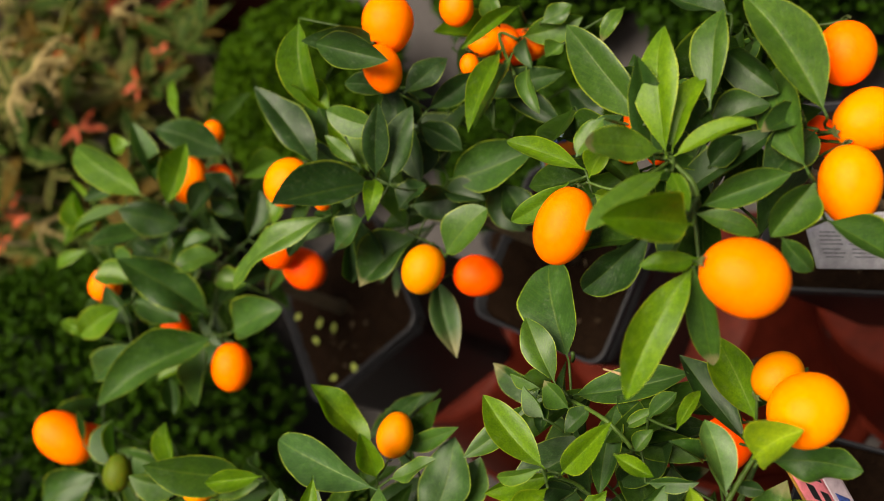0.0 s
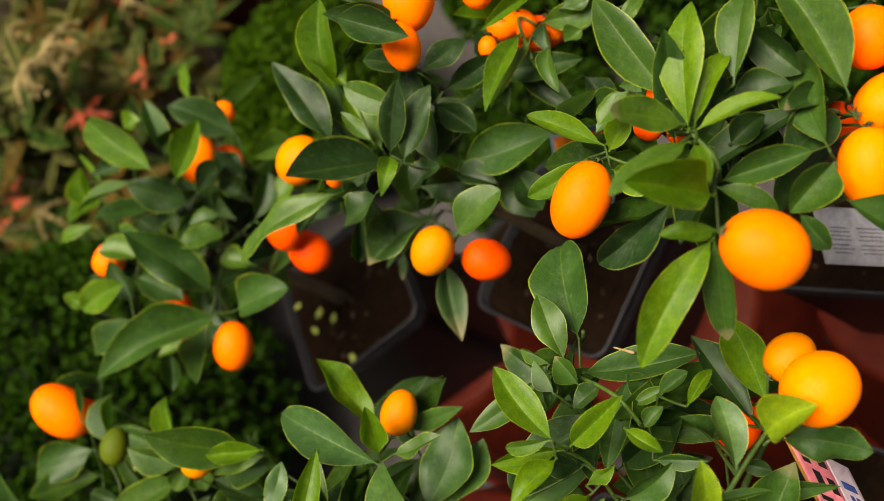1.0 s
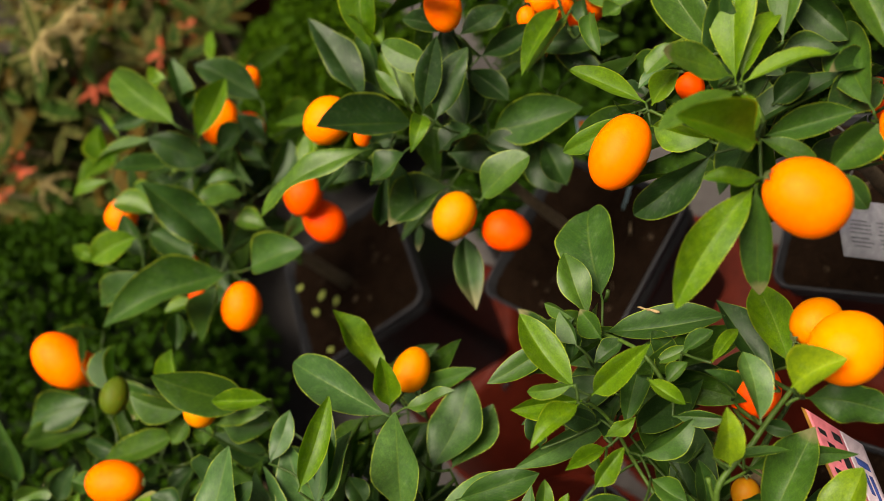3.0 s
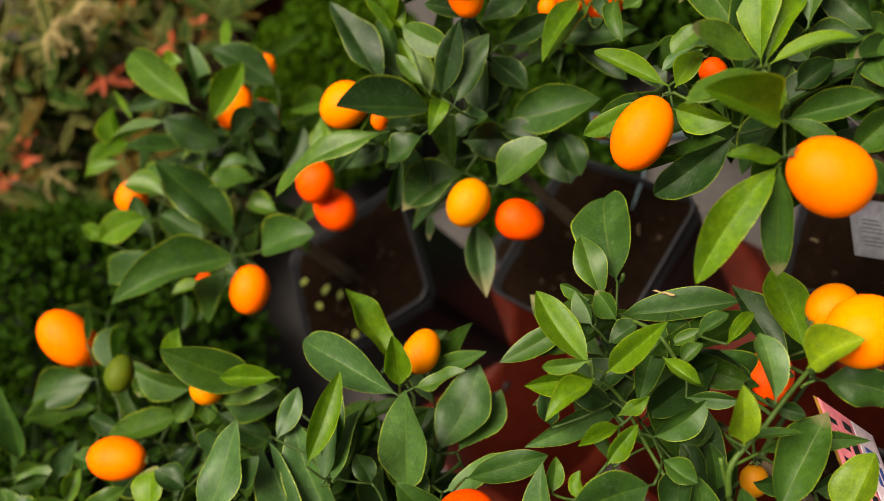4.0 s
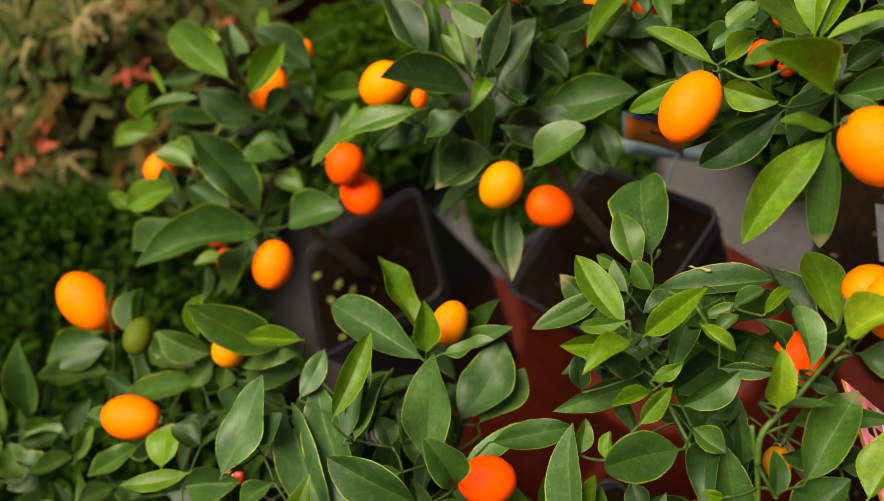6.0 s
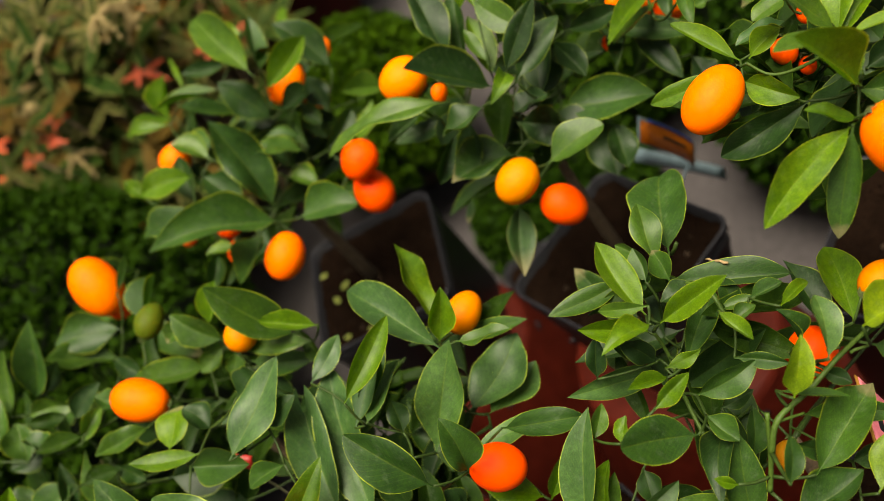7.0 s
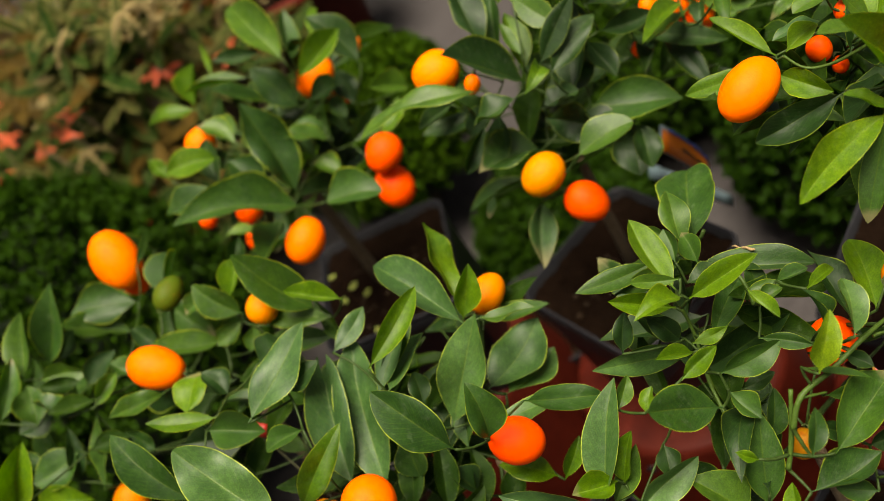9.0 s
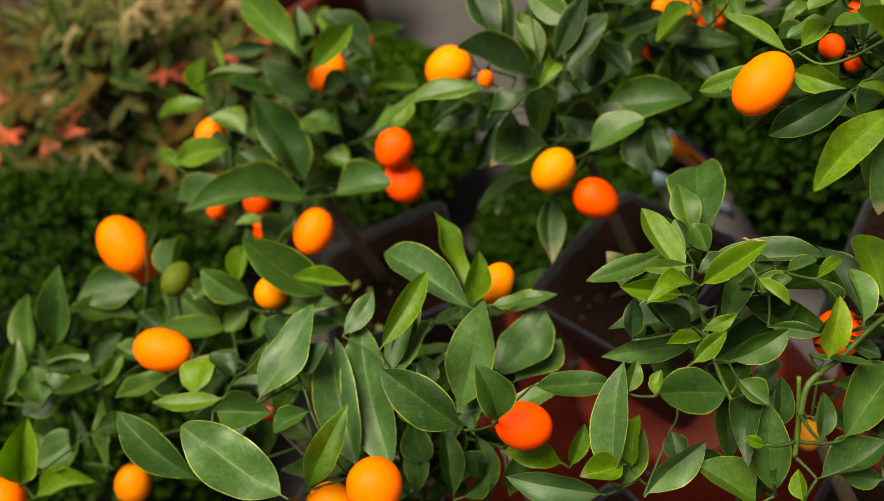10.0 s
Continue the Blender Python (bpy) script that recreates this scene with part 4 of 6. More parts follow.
leaf(front_tree, (-0.0438, 0.3183, 0.7209), (-0.0148, 0.3515, 0.7289), 0.0192, (0.42, -0.54, 0.73), 0.02, "fresh")
leaf(front_tree, (-0.0483, 0.3199, 0.7323), (-0.0494, 0.3400, 0.7366), 0.0079, (-0.49, -0.21, 0.85), -0.08, "fresh")
leaf(front_tree, (-0.0484, 0.3179, 0.7351), (-0.0634, 0.3212, 0.7381), 0.0042, (0.15, -0.19, 0.97), -0.05, "mid")
leaf(front_tree, (-0.0537, 0.3131, 0.7338), (-0.0698, 0.3058, 0.7355), 0.0087, (0.27, -0.32, 0.91), 0.03, "mid")
leaf(front_tree, (-0.0457, 0.3134, 0.7098), (-0.0062, 0.2558, 0.7045), 0.0206, (0.06, -0.04, 1.00), 0.05, "mid")
leaf(front_tree, (-0.0819, 0.2806, 0.7544), (-0.0616, 0.3270, 0.7688), 0.0197, (0.29, -0.40, 0.87), -0.01, "young")
leaf(front_tree, (-0.0587, 0.3312, 0.7184), (-0.1050, 0.3479, 0.7330), 0.0145, (0.04, -0.65, 0.76), -0.03, "fresh")
leaf(front_tree, (-0.0804, 0.2749, 0.7490), (-0.0440, 0.2538, 0.7600), 0.0145, (-0.44, -0.33, 0.84), 0.06, "young")
leaf(front_tree, (-0.0850, 0.2836, 0.7395), (-0.1088, 0.3058, 0.7603), 0.0129, (-0.09, -0.73, 0.68), -0.07, "young")
leaf(front_tree, (-0.0874, 0.2690, 0.7642), (-0.1156, 0.2688, 0.7852), 0.0127, (0.59, -0.11, 0.80), 0.15, "young")
leaf(front_tree, (-0.0800, 0.2751, 0.7676), (-0.0964, 0.2970, 0.7686), 0.0083, (-0.41, -0.35, 0.84), 0.03, "fresh")
leaf(front_tree, (-0.0865, 0.2608, 0.7269), (-0.0377, 0.2832, 0.7114), 0.0149, (0.44, -0.43, 0.79), 0.01, "mid")
leaf(front_tree, (-0.0589, 0.2537, 0.7456), (-0.0598, 0.2326, 0.7379), 0.0089, (0.24, -0.34, 0.91), -0.12, "young")
leaf(front_tree, (-0.0549, 0.2529, 0.7275), (-0.0402, 0.2490, 0.7272), 0.0094, (-0.00, -0.09, 1.00), 0.04, "fresh")
leaf(front_tree, (-0.0479, 0.2727, 0.7141), (-0.0310, 0.2595, 0.7120), 0.0077, (0.23, -0.16, 0.96), -0.04, "fresh")
leaf(front_tree, (-0.0946, 0.2560, 0.7064), (-0.0653, 0.2351, 0.7169), 0.0155, (-0.56, -0.43, 0.71), 0.05, "mid", .6)
leaf(front_tree, (-0.0679, 0.2474, 0.7141), (-0.0553, 0.2218, 0.7105), 0.0089, (-0.44, -0.33, 0.83), 0.03, "mid")
leaf(front_tree, (-0.0849, 0.2918, 0.6838), (-0.1362, 0.3066, 0.7240), 0.0170, (0.21, -0.83, 0.51), -0.08, "pale")
leaf(front_tree, (-0.0996, 0.2625, 0.7305), (-0.1191, 0.2652, 0.7502), 0.0095, (0.62, -0.41, 0.67), 0.04, "young")
leaf(front_tree, (-0.1202, 0.2501, 0.7432), (-0.0942, 0.2466, 0.7438), 0.0097, (-0.10, -0.64, 0.76), 0.01, "young")
leaf(front_tree, (-0.0958, 0.2668, 0.7305), (-0.0790, 0.2540, 0.7355), 0.0078, (-0.55, -0.46, 0.69), -0.07, "young")
leaf(front_tree, (-0.1149, 0.2331, 0.7224), (-0.1479, 0.2422, 0.7598), 0.0242, (0.40, -0.74, 0.53), -0.04, "mid", .8)
leaf(front_tree, (-0.1017, 0.2431, 0.7099), (-0.1022, 0.2230, 0.7016), 0.0132, (0.23, -0.43, 0.87), -0.04, "mid")
leaf(front_tree, (-0.1896, 0.2625, 0.7000), (-0.1408, 0.2848, 0.7425), 0.0223, (-0.61, -0.16, 0.77), -0.03, "pale")
leaf(front_tree, (-0.1945, 0.2657, 0.6935), (-0.2262, 0.3039, 0.7199), 0.0201, (-0.32, -0.72, 0.62), -0.01, "pale")
leaf(front_tree, (-0.1811, 0.2514, 0.6865), (-0.1372, 0.2410, 0.6922), 0.0192, (-0.23, -0.67, 0.71), -0.02, "pale")
leaf(front_tree, (-0.1308, 0.2082, 0.6568), (-0.0981, 0.2297, 0.6957), 0.0225, (-0.38, -0.65, 0.65), 0.00, "mid")
leaf(front_tree, (-0.1402, 0.2124, 0.6574), (-0.1489, 0.2415, 0.6854), 0.0242, (0.44, -0.56, 0.70), 0.02, "fresh")
leaf(front_tree, (-0.1242, 0.2160, 0.6379), (-0.1390, 0.2412, 0.6724), 0.0184, (0.43, -0.63, 0.64), -0.04, "dark")
leaf(front_tree, (-0.1864, 0.2620, 0.6918), (-0.1544, 0.2668, 0.7081), 0.0131, (-0.28, -0.71, 0.64), -0.06, "fresh")
leaf(front_tree, (-0.1770, 0.2616, 0.7069), (-0.1986, 0.2706, 0.7175), 0.0157, (-0.04, -0.43, 0.90), 0.02, "young")
leaf(front_tree, (-0.1744, 0.2614, 0.6984), (-0.1515, 0.2691, 0.7165), 0.0136, (-0.57, -0.26, 0.78), 0.04, "young")
leaf(front_tree, (-0.1485, 0.2769, 0.7275), (-0.1309, 0.2829, 0.7341), 0.0097, (-0.15, -0.68, 0.72), -0.07, "fresh")
leaf(front_tree, (-0.1433, 0.2584, 0.7348), (-0.1298, 0.2649, 0.7376), 0.0092, (-0.21, 0.01, 0.98), -0.08, "young")
leaf(front_tree, (-0.1195, 0.3003, 0.7243), (-0.1040, 0.3032, 0.7451), 0.0112, (-0.44, -0.78, 0.44), -0.04, "dark")
leaf(front_tree, (-0.0889, 0.2841, 0.7119), (-0.0999, 0.3027, 0.7404), 0.0136, (-0.05, -0.88, 0.47), -0.05, "dark")
leaf(front_tree, (-0.0918, 0.2838, 0.7135), (-0.0987, 0.2934, 0.7402), 0.0133, (-0.21, -0.91, 0.35), -0.02, "dark")
leaf(front_tree, (-0.1422, 0.2633, 0.6914), (-0.1540, 0.2504, 0.6833), 0.0135, (0.05, -0.56, 0.82), 0.04, "dark")
leaf(front_tree, (-0.1003, 0.2276, 0.6660), (-0.0805, 0.2344, 0.6904), 0.0121, (-0.38, -0.77, 0.52), 0.01, "dark")
leaf(front_tree, (-0.1364, 0.2346, 0.6548), (-0.1430, 0.2513, 0.6832), 0.0153, (0.34, -0.77, 0.53), -0.09, "dark")
leaf(front_tree, (-0.0894, 0.2499, 0.6869), (-0.0727, 0.2388, 0.6921), 0.0102, (-0.40, -0.18, 0.90), 0.03, "dark")
leaf(front_tree, (-0.0510, 0.2984, 0.7297), (-0.0434, 0.3134, 0.7411), 0.0133, (-0.37, -0.42, 0.83), 0.01, "mid")
leaf(front_tree, (-0.0407, 0.2658, 0.7030), (-0.0335, 0.2782, 0.7222), 0.0127, (-0.30, -0.81, 0.50), -0.08, "dark")
leaf(front_tree, (-0.0367, 0.2573, 0.7216), (-0.0183, 0.2507, 0.7159), 0.0106, (0.25, -0.13, 0.96), -0.00, "mid")
leaf(front_tree, (-0.0612, 0.3035, 0.7400), (-0.0505, 0.3190, 0.7496), 0.0140, (-0.54, -0.14, 0.83), -0.08, "mid")
leaf(front_tree, (-0.0642, 0.2973, 0.7265), (-0.0450, 0.2892, 0.7267), 0.0127, (-0.08, -0.15, 0.99), -0.07, "dark")
fruit(front_tree, (0.0011, 0.1819, 0.7236), (0.85, -0.27, -0.45), 0.0389, 0.0352, "gold")
fruit(front_tree, (0.0108, 0.2108, 0.7020), (0.89, -0.22, -0.40), 0.0287, 0.0241, "amber")
fruit(front_tree, (-0.0325, 0.2344, 0.6711), (0.99, 0.10, 0.02), 0.0318, 0.0277, "deep")
fruit(front_tree, (-0.0830, 0.2250, 0.6364), (-0.79, -0.26, -0.56), 0.0190, 0.0165, "turning")
stem(front_tree, [(-0.0224, 0.2001, 0.7102), (-0.0414, 0.2012, 0.7152), (-0.0640, 0.2040, 0.7137), (-0.0859, 0.2072, 0.7155), (-0.0997, 0.2048, 0.7041)], .0018)
stem(front_tree, [(-0.0861, 0.2131, 0.7172), (-0.1018, 0.2068, 0.6940), (-0.1130, 0.2038, 0.6804)], .0017)
stem(front_tree, [(-0.0267, 0.1951, 0.7076), (-0.0321, 0.1989, 0.7090), (-0.0353, 0.2000, 0.7099)], .0011)
stem(front_tree, [(-0.0738, 0.2026, 0.7058), (-0.0804, 0.2045, 0.7110), (-0.0867, 0.2068, 0.7152)], .0010)
leaf(front_tree, (-0.0299, 0.1904, 0.7380), (-0.0072, 0.1708, 0.7456), 0.0198, (-0.31, 0.01, 0.95), 0.10, "lime", 0)
leaf(front_tree, (-0.0761, 0.2001, 0.7311), (-0.0551, 0.2030, 0.7582), 0.0147, (-0.30, -0.50, 0.80), -0.01, "lime")
leaf(front_tree, (-0.0291, 0.1907, 0.7181), (-0.0151, 0.1552, 0.6974), 0.0217, (-0.33, -0.57, 0.75), -0.03, "mid")
leaf(front_tree, (-0.0734, 0.2066, 0.6975), (-0.0376, 0.1683, 0.6708), 0.0125, (-0.26, -0.68, 0.68), -0.08, "mid")
leaf(front_tree, (-0.0946, 0.1862, 0.6888), (-0.0352, 0.1912, 0.6879), 0.0251, (0.06, -0.23, 0.97), -0.00, "mid")
leaf(front_tree, (-0.0282, 0.2153, 0.6884), (0.0008, 0.2679, 0.6982), 0.0172, (0.48, -0.39, 0.79), 0.05, "dark")
leaf(front_tree, (-0.0159, 0.2082, 0.7028), (0.0177, 0.2480, 0.7072), 0.0217, (0.08, -0.15, 0.99), 0.02, "young")
leaf(front_tree, (-0.0515, 0.1961, 0.7346), (-0.0230, 0.2222, 0.7335), 0.0176, (0.46, -0.48, 0.75), 0.02, "pale")
leaf(front_tree, (-0.0429, 0.2245, 0.7108), (-0.0405, 0.2322, 0.7374), 0.0108, (0.43, -0.88, 0.22), 0.05, "mid")
leaf(front_tree, (-0.0350, 0.2371, 0.7269), (-0.0110, 0.2381, 0.7192), 0.0079, (0.32, -0.22, 0.92), 0.01, "young")
leaf(front_tree, (-0.0824, 0.1623, 0.6710), (-0.0423, 0.1631, 0.6783), 0.0240, (-0.18, 0.19, 0.97), -0.02, "lime")
leaf(front_tree, (-0.1107, 0.1829, 0.7160), (-0.0940, 0.1894, 0.7343), 0.0110, (-0.33, -0.76, 0.56), -0.00, "mid")
leaf(front_tree, (-0.1161, 0.1879, 0.6775), (-0.0771, 0.1728, 0.6759), 0.0200, (0.06, 0.03, 1.00), -0.07, "mid")
leaf(front_tree, (-0.0923, 0.1664, 0.6644), (-0.1060, 0.1804, 0.6744), 0.0122, (-0.11, -0.66, 0.74), -0.03, "mid")
leaf(front_tree, (-0.1292, 0.1876, 0.6725), (-0.1186, 0.1967, 0.6833), 0.0105, (-0.70, -0.03, 0.71), 0.04, "young")
leaf(front_tree, (-0.1217, 0.2118, 0.6979), (-0.1274, 0.2203, 0.7059), 0.0063, (-0.01, -0.69, 0.73), -0.00, "young")
leaf(front_tree, (-0.0493, 0.2096, 0.7040), (-0.0451, 0.1948, 0.6972), 0.0090, (-0.18, -0.45, 0.87), -0.07, "dark")
leaf(front_tree, (-0.0760, 0.2118, 0.7267), (-0.0512, 0.1886, 0.7049), 0.0057, (0.54, -0.19, 0.82), -0.07, "mid")
leaf(front_tree, (-0.0763, 0.1941, 0.6734), (-0.0868, 0.2024, 0.6928), 0.0106, (0.08, -0.90, 0.42), -0.07, "dark")
leaf(front_tree, (-0.0733, 0.1843, 0.6645), (-0.0581, 0.1731, 0.6675), 0.0118, (-0.45, -0.39, 0.80), 0.03, "dark")
# dark kinds only, painting the shaded gaps under this crown
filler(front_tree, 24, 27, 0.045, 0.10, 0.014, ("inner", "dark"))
grow(front_tree, [(-0.075, 0.2, 0.39), (-0.074, 0.21, 0.48), (-0.072, 0.225, 0.56), (-0.07, 0.235, 0.62)], 0.007, 24)

near_tree = thing("kumquat_tree", (-0.22, 0.36, 0.4), "kumquat tree with broad upright leaves and orange fruit", "kumquat tree", "potted kumquat trees")
fruit(near_tree, (-0.2335, 0.5706, 0.7180), (0.82, 0.37, 0.42), 0.0261, 0.0244, "amber")
fruit(near_tree, (-0.1254, 0.4363, 0.6936), (0.98, 0.21, -0.00), 0.0316, 0.0241, "amber")
fruit(near_tree, (-0.1911, 0.3419, 0.6881), (0.58, -0.54, -0.61), 0.0360, 0.0298, "deep")
fruit(near_tree, (-0.2806, 0.3950, 0.6871), (0.72, 0.48, 0.50), 0.0386, 0.0357, "orange")
fruit(near_tree, (-0.3119, 0.4272, 0.6655), (0.72, 0.48, 0.50), 0.0375, 0.0337, "amber")
leaf(near_tree, (-0.1426, 0.4413, 0.6996), (-0.1189, 0.4846, 0.7384), 0.0245, (0.47, -0.72, 0.52), -0.07, "young")
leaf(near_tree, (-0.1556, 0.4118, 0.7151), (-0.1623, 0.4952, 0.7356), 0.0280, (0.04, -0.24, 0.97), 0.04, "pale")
leaf(near_tree, (-0.1526, 0.4232, 0.7078), (-0.1266, 0.4263, 0.7372), 0.0173, (-0.44, -0.83, 0.33), -0.09, "young")
leaf(near_tree, (-0.1376, 0.4398, 0.6811), (-0.1038, 0.3999, 0.6810), 0.0133, (-0.43, -0.36, 0.83), -0.03, "mid")
leaf(near_tree, (-0.1462, 0.4091, 0.7125), (-0.1192, 0.3845, 0.7139), 0.0130, (0.09, 0.15, 0.98), -0.04, "fresh")
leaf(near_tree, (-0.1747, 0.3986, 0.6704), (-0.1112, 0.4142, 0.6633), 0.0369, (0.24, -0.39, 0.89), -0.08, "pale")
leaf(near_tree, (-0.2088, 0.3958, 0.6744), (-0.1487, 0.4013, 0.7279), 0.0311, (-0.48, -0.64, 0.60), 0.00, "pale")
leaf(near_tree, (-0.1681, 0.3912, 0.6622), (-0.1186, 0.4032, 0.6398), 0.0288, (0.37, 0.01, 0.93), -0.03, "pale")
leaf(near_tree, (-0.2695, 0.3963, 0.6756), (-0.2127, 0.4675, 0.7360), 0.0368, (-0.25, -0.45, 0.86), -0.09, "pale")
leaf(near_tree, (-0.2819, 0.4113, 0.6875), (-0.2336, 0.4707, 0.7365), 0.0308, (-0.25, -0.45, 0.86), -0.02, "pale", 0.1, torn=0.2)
leaf(near_tree, (-0.2200, 0.4166, 0.7488), (-0.1618, 0.4308, 0.7543), 0.0154, (0.12, -0.70, 0.70), 0.08, "young")
leaf(near_tree, (-0.2228, 0.4243, 0.7206), (-0.1638, 0.4392, 0.7438), 0.0137, (0.07, -0.91, 0.40), 0.00, "mid")
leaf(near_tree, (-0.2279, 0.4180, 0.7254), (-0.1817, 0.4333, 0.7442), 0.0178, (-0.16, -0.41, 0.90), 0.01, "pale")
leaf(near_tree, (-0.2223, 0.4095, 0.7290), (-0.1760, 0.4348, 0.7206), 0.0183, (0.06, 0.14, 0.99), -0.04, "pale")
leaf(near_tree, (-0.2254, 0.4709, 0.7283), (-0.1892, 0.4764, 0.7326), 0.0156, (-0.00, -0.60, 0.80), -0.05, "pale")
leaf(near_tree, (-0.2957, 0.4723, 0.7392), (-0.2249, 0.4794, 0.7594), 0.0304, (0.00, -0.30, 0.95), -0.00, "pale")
leaf(near_tree, (-0.2225, 0.3352, 0.7364), (-0.2313, 0.3717, 0.7819), 0.0257, (-0.25, -0.45, 0.86), 0.04, "mid", 0.3)
leaf(near_tree, (-0.2042, 0.3363, 0.7169), (-0.1917, 0.3444, 0.7564), 0.0204, (0.03, -0.98, 0.19), 0.04, "mid", 0.4)
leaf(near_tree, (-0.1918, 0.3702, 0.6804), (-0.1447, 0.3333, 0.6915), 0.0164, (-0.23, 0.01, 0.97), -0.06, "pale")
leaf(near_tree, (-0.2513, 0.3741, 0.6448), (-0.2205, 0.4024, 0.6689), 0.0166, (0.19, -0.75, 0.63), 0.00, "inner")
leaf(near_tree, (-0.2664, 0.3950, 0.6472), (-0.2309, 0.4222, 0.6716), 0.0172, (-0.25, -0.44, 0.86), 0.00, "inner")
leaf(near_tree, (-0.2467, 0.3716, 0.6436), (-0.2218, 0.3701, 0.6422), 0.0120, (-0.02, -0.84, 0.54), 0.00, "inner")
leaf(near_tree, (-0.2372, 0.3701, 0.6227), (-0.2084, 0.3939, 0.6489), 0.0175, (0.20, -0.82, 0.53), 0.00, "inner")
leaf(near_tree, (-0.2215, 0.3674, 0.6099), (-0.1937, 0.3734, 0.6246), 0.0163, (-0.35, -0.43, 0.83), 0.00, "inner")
leaf(near_tree, (-0.1727, 0.3415, 0.7101), (-0.1343, 0.3181, 0.6836), 0.0181, (0.18, -0.60, 0.78), -0.03, "mid")
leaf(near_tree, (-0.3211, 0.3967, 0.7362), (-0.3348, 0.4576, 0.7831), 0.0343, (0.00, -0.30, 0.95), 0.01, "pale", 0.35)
leaf(near_tree, (-0.3133, 0.4325, 0.6890), (-0.2552, 0.4313, 0.7202), 0.0205, (-0.28, -0.80, 0.53), 0.12, "young")
leaf(near_tree, (-0.3567, 0.4818, 0.7148), (-0.3649, 0.5351, 0.7658), 0.0245, (-0.10, -0.45, 0.89), 0.05, "mid")
leaf(near_tree, (-0.3208, 0.5147, 0.7236), (-0.2945, 0.4855, 0.7117), 0.0251, (-0.17, -0.50, 0.85), -0.04, "mid")
leaf(near_tree, (-0.3089, 0.5116, 0.7276), (-0.3458, 0.5407, 0.7447), 0.0140, (0.22, -0.27, 0.94), -0.02, "young")
leaf(near_tree, (-0.2750, 0.4490, 0.7222), (-0.3017, 0.4626, 0.7201), 0.0154, (-0.20, -0.25, 0.95), -0.00, "mid")
leaf(near_tree, (-0.3250, 0.5425, 0.7233), (-0.3003, 0.5661, 0.7259), 0.0261, (-0.03, -0.08, 1.00), -0.04, "young", .9)
leaf(near_tree, (-0.2200, 0.3959, 0.6899), (-0.2386, 0.4078, 0.7052), 0.0127, (0.20, -0.64, 0.74), -0.08, "mid")
leaf(near_tree, (-0.1860, 0.3296, 0.6381), (-0.1602, 0.3332, 0.6532), 0.0118, (-0.35, -0.59, 0.73), -0.04, "young")
leaf(near_tree, (-0.1869, 0.3325, 0.6414), (-0.2068, 0.3595, 0.6604), 0.0193, (0.06, -0.55, 0.84), 0.05, "young")
leaf(near_tree, (-0.2647, 0.5117, 0.7341), (-0.2419, 0.4939, 0.7424), 0.0259, (-0.29, 0.07, 0.95), -0.05, "dark")
leaf(near_tree, (-0.2940, 0.5264, 0.7212), (-0.2959, 0.5467, 0.7362), 0.0201, (0.36, -0.53, 0.76), 0.04, "dark")
leaf(near_tree, (-0.2463, 0.4007, 0.6576), (-0.2330, 0.4107, 0.6891), 0.0217, (-0.54, -0.71, 0.45), -0.02, "dark")
leaf(near_tree, (-0.2269, 0.3751, 0.6344), (-0.2309, 0.3883, 0.6581), 0.0209, (0.50, -0.72, 0.48), 0.02, "dark")
leaf(near_tree, (-0.2639, 0.4716, 0.7350), (-0.2375, 0.4602, 0.7452), 0.0170, (-0.43, -0.21, 0.88), 0.05, "dark")
leaf(near_tree, (-0.2115, 0.4053, 0.7013), (-0.2010, 0.4157, 0.7180), 0.0149, (0.13, -0.88, 0.46), -0.02, "dark")
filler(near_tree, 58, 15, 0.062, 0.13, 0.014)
grow(near_tree, [(-0.22, 0.36, 0.39), (-0.218, 0.37, 0.48), (-0.21, 0.38, 0.56), (-0.2, 0.39, 0.62)], 0.007, 15)

corner_tree = thing("kumquat_tree", (-0.3, 0.62, 0.4), "dense kumquat tree with small leaves and mixed fruit", "kumquat tree", "potted kumquat trees")
fruit(corner_tree, (-0.2864, 0.7718, 0.7100), (-0.21, -0.64, -0.74), 0.0570, 0.0420, "orange")
fruit(corner_tree, (-0.2883, 0.7827, 0.6778), (-0.21, -0.64, -0.74), 0.0340, 0.0280, "deep")
fruit(corner_tree, (-0.2749, 0.6801, 0.7096), (0.93, 0.34, 0.11), 0.0314, 0.0231, "green")
fruit(corner_tree, (-0.3204, 0.6188, 0.7123), (-0.52, 0.74, 0.42), 0.0461, 0.0333, "orange")
fruit(corner_tree, (-0.4123, 0.6190, 0.6376), (-0.66, -0.27, -0.70), 0.0333, 0.0288, "amber")
fruit(corner_tree, (-0.4956, 0.6866, 0.6652), (-0.66, -0.27, -0.70), 0.0365, 0.0365, "orange")
leaf(corner_tree, (-0.2075, 0.5384, 0.7042), (-0.2214, 0.5644, 0.7746), 0.0308, (0.10, -0.62, 0.78), -0.05, "fresh")
leaf(corner_tree, (-0.2050, 0.5203, 0.7059), (-0.2418, 0.5700, 0.7158), 0.0177, (-0.09, -0.26, 0.96), 0.00, "fresh")
leaf(corner_tree, (-0.2984, 0.7304, 0.6904), (-0.3456, 0.7597, 0.7121), 0.0320, (0.15, -0.43, 0.89), 0.00, "mid")
leaf(corner_tree, (-0.3361, 0.6484, 0.7018), (-0.3152, 0.6233, 0.6671), 0.0318, (-0.25, -0.85, 0.46), 0.00, "dark")
leaf(corner_tree, (-0.4126, 0.6600, 0.6784), (-0.4561, 0.6714, 0.6784), 0.0320, (-0.15, -0.58, 0.80), 0.00, "mid")
leaf(corner_tree, (-0.3473, 0.5658, 0.6869), (-0.3079, 0.5390, 0.6700), 0.0338, (-0.29, -0.78, 0.56), 0.00, "dark")
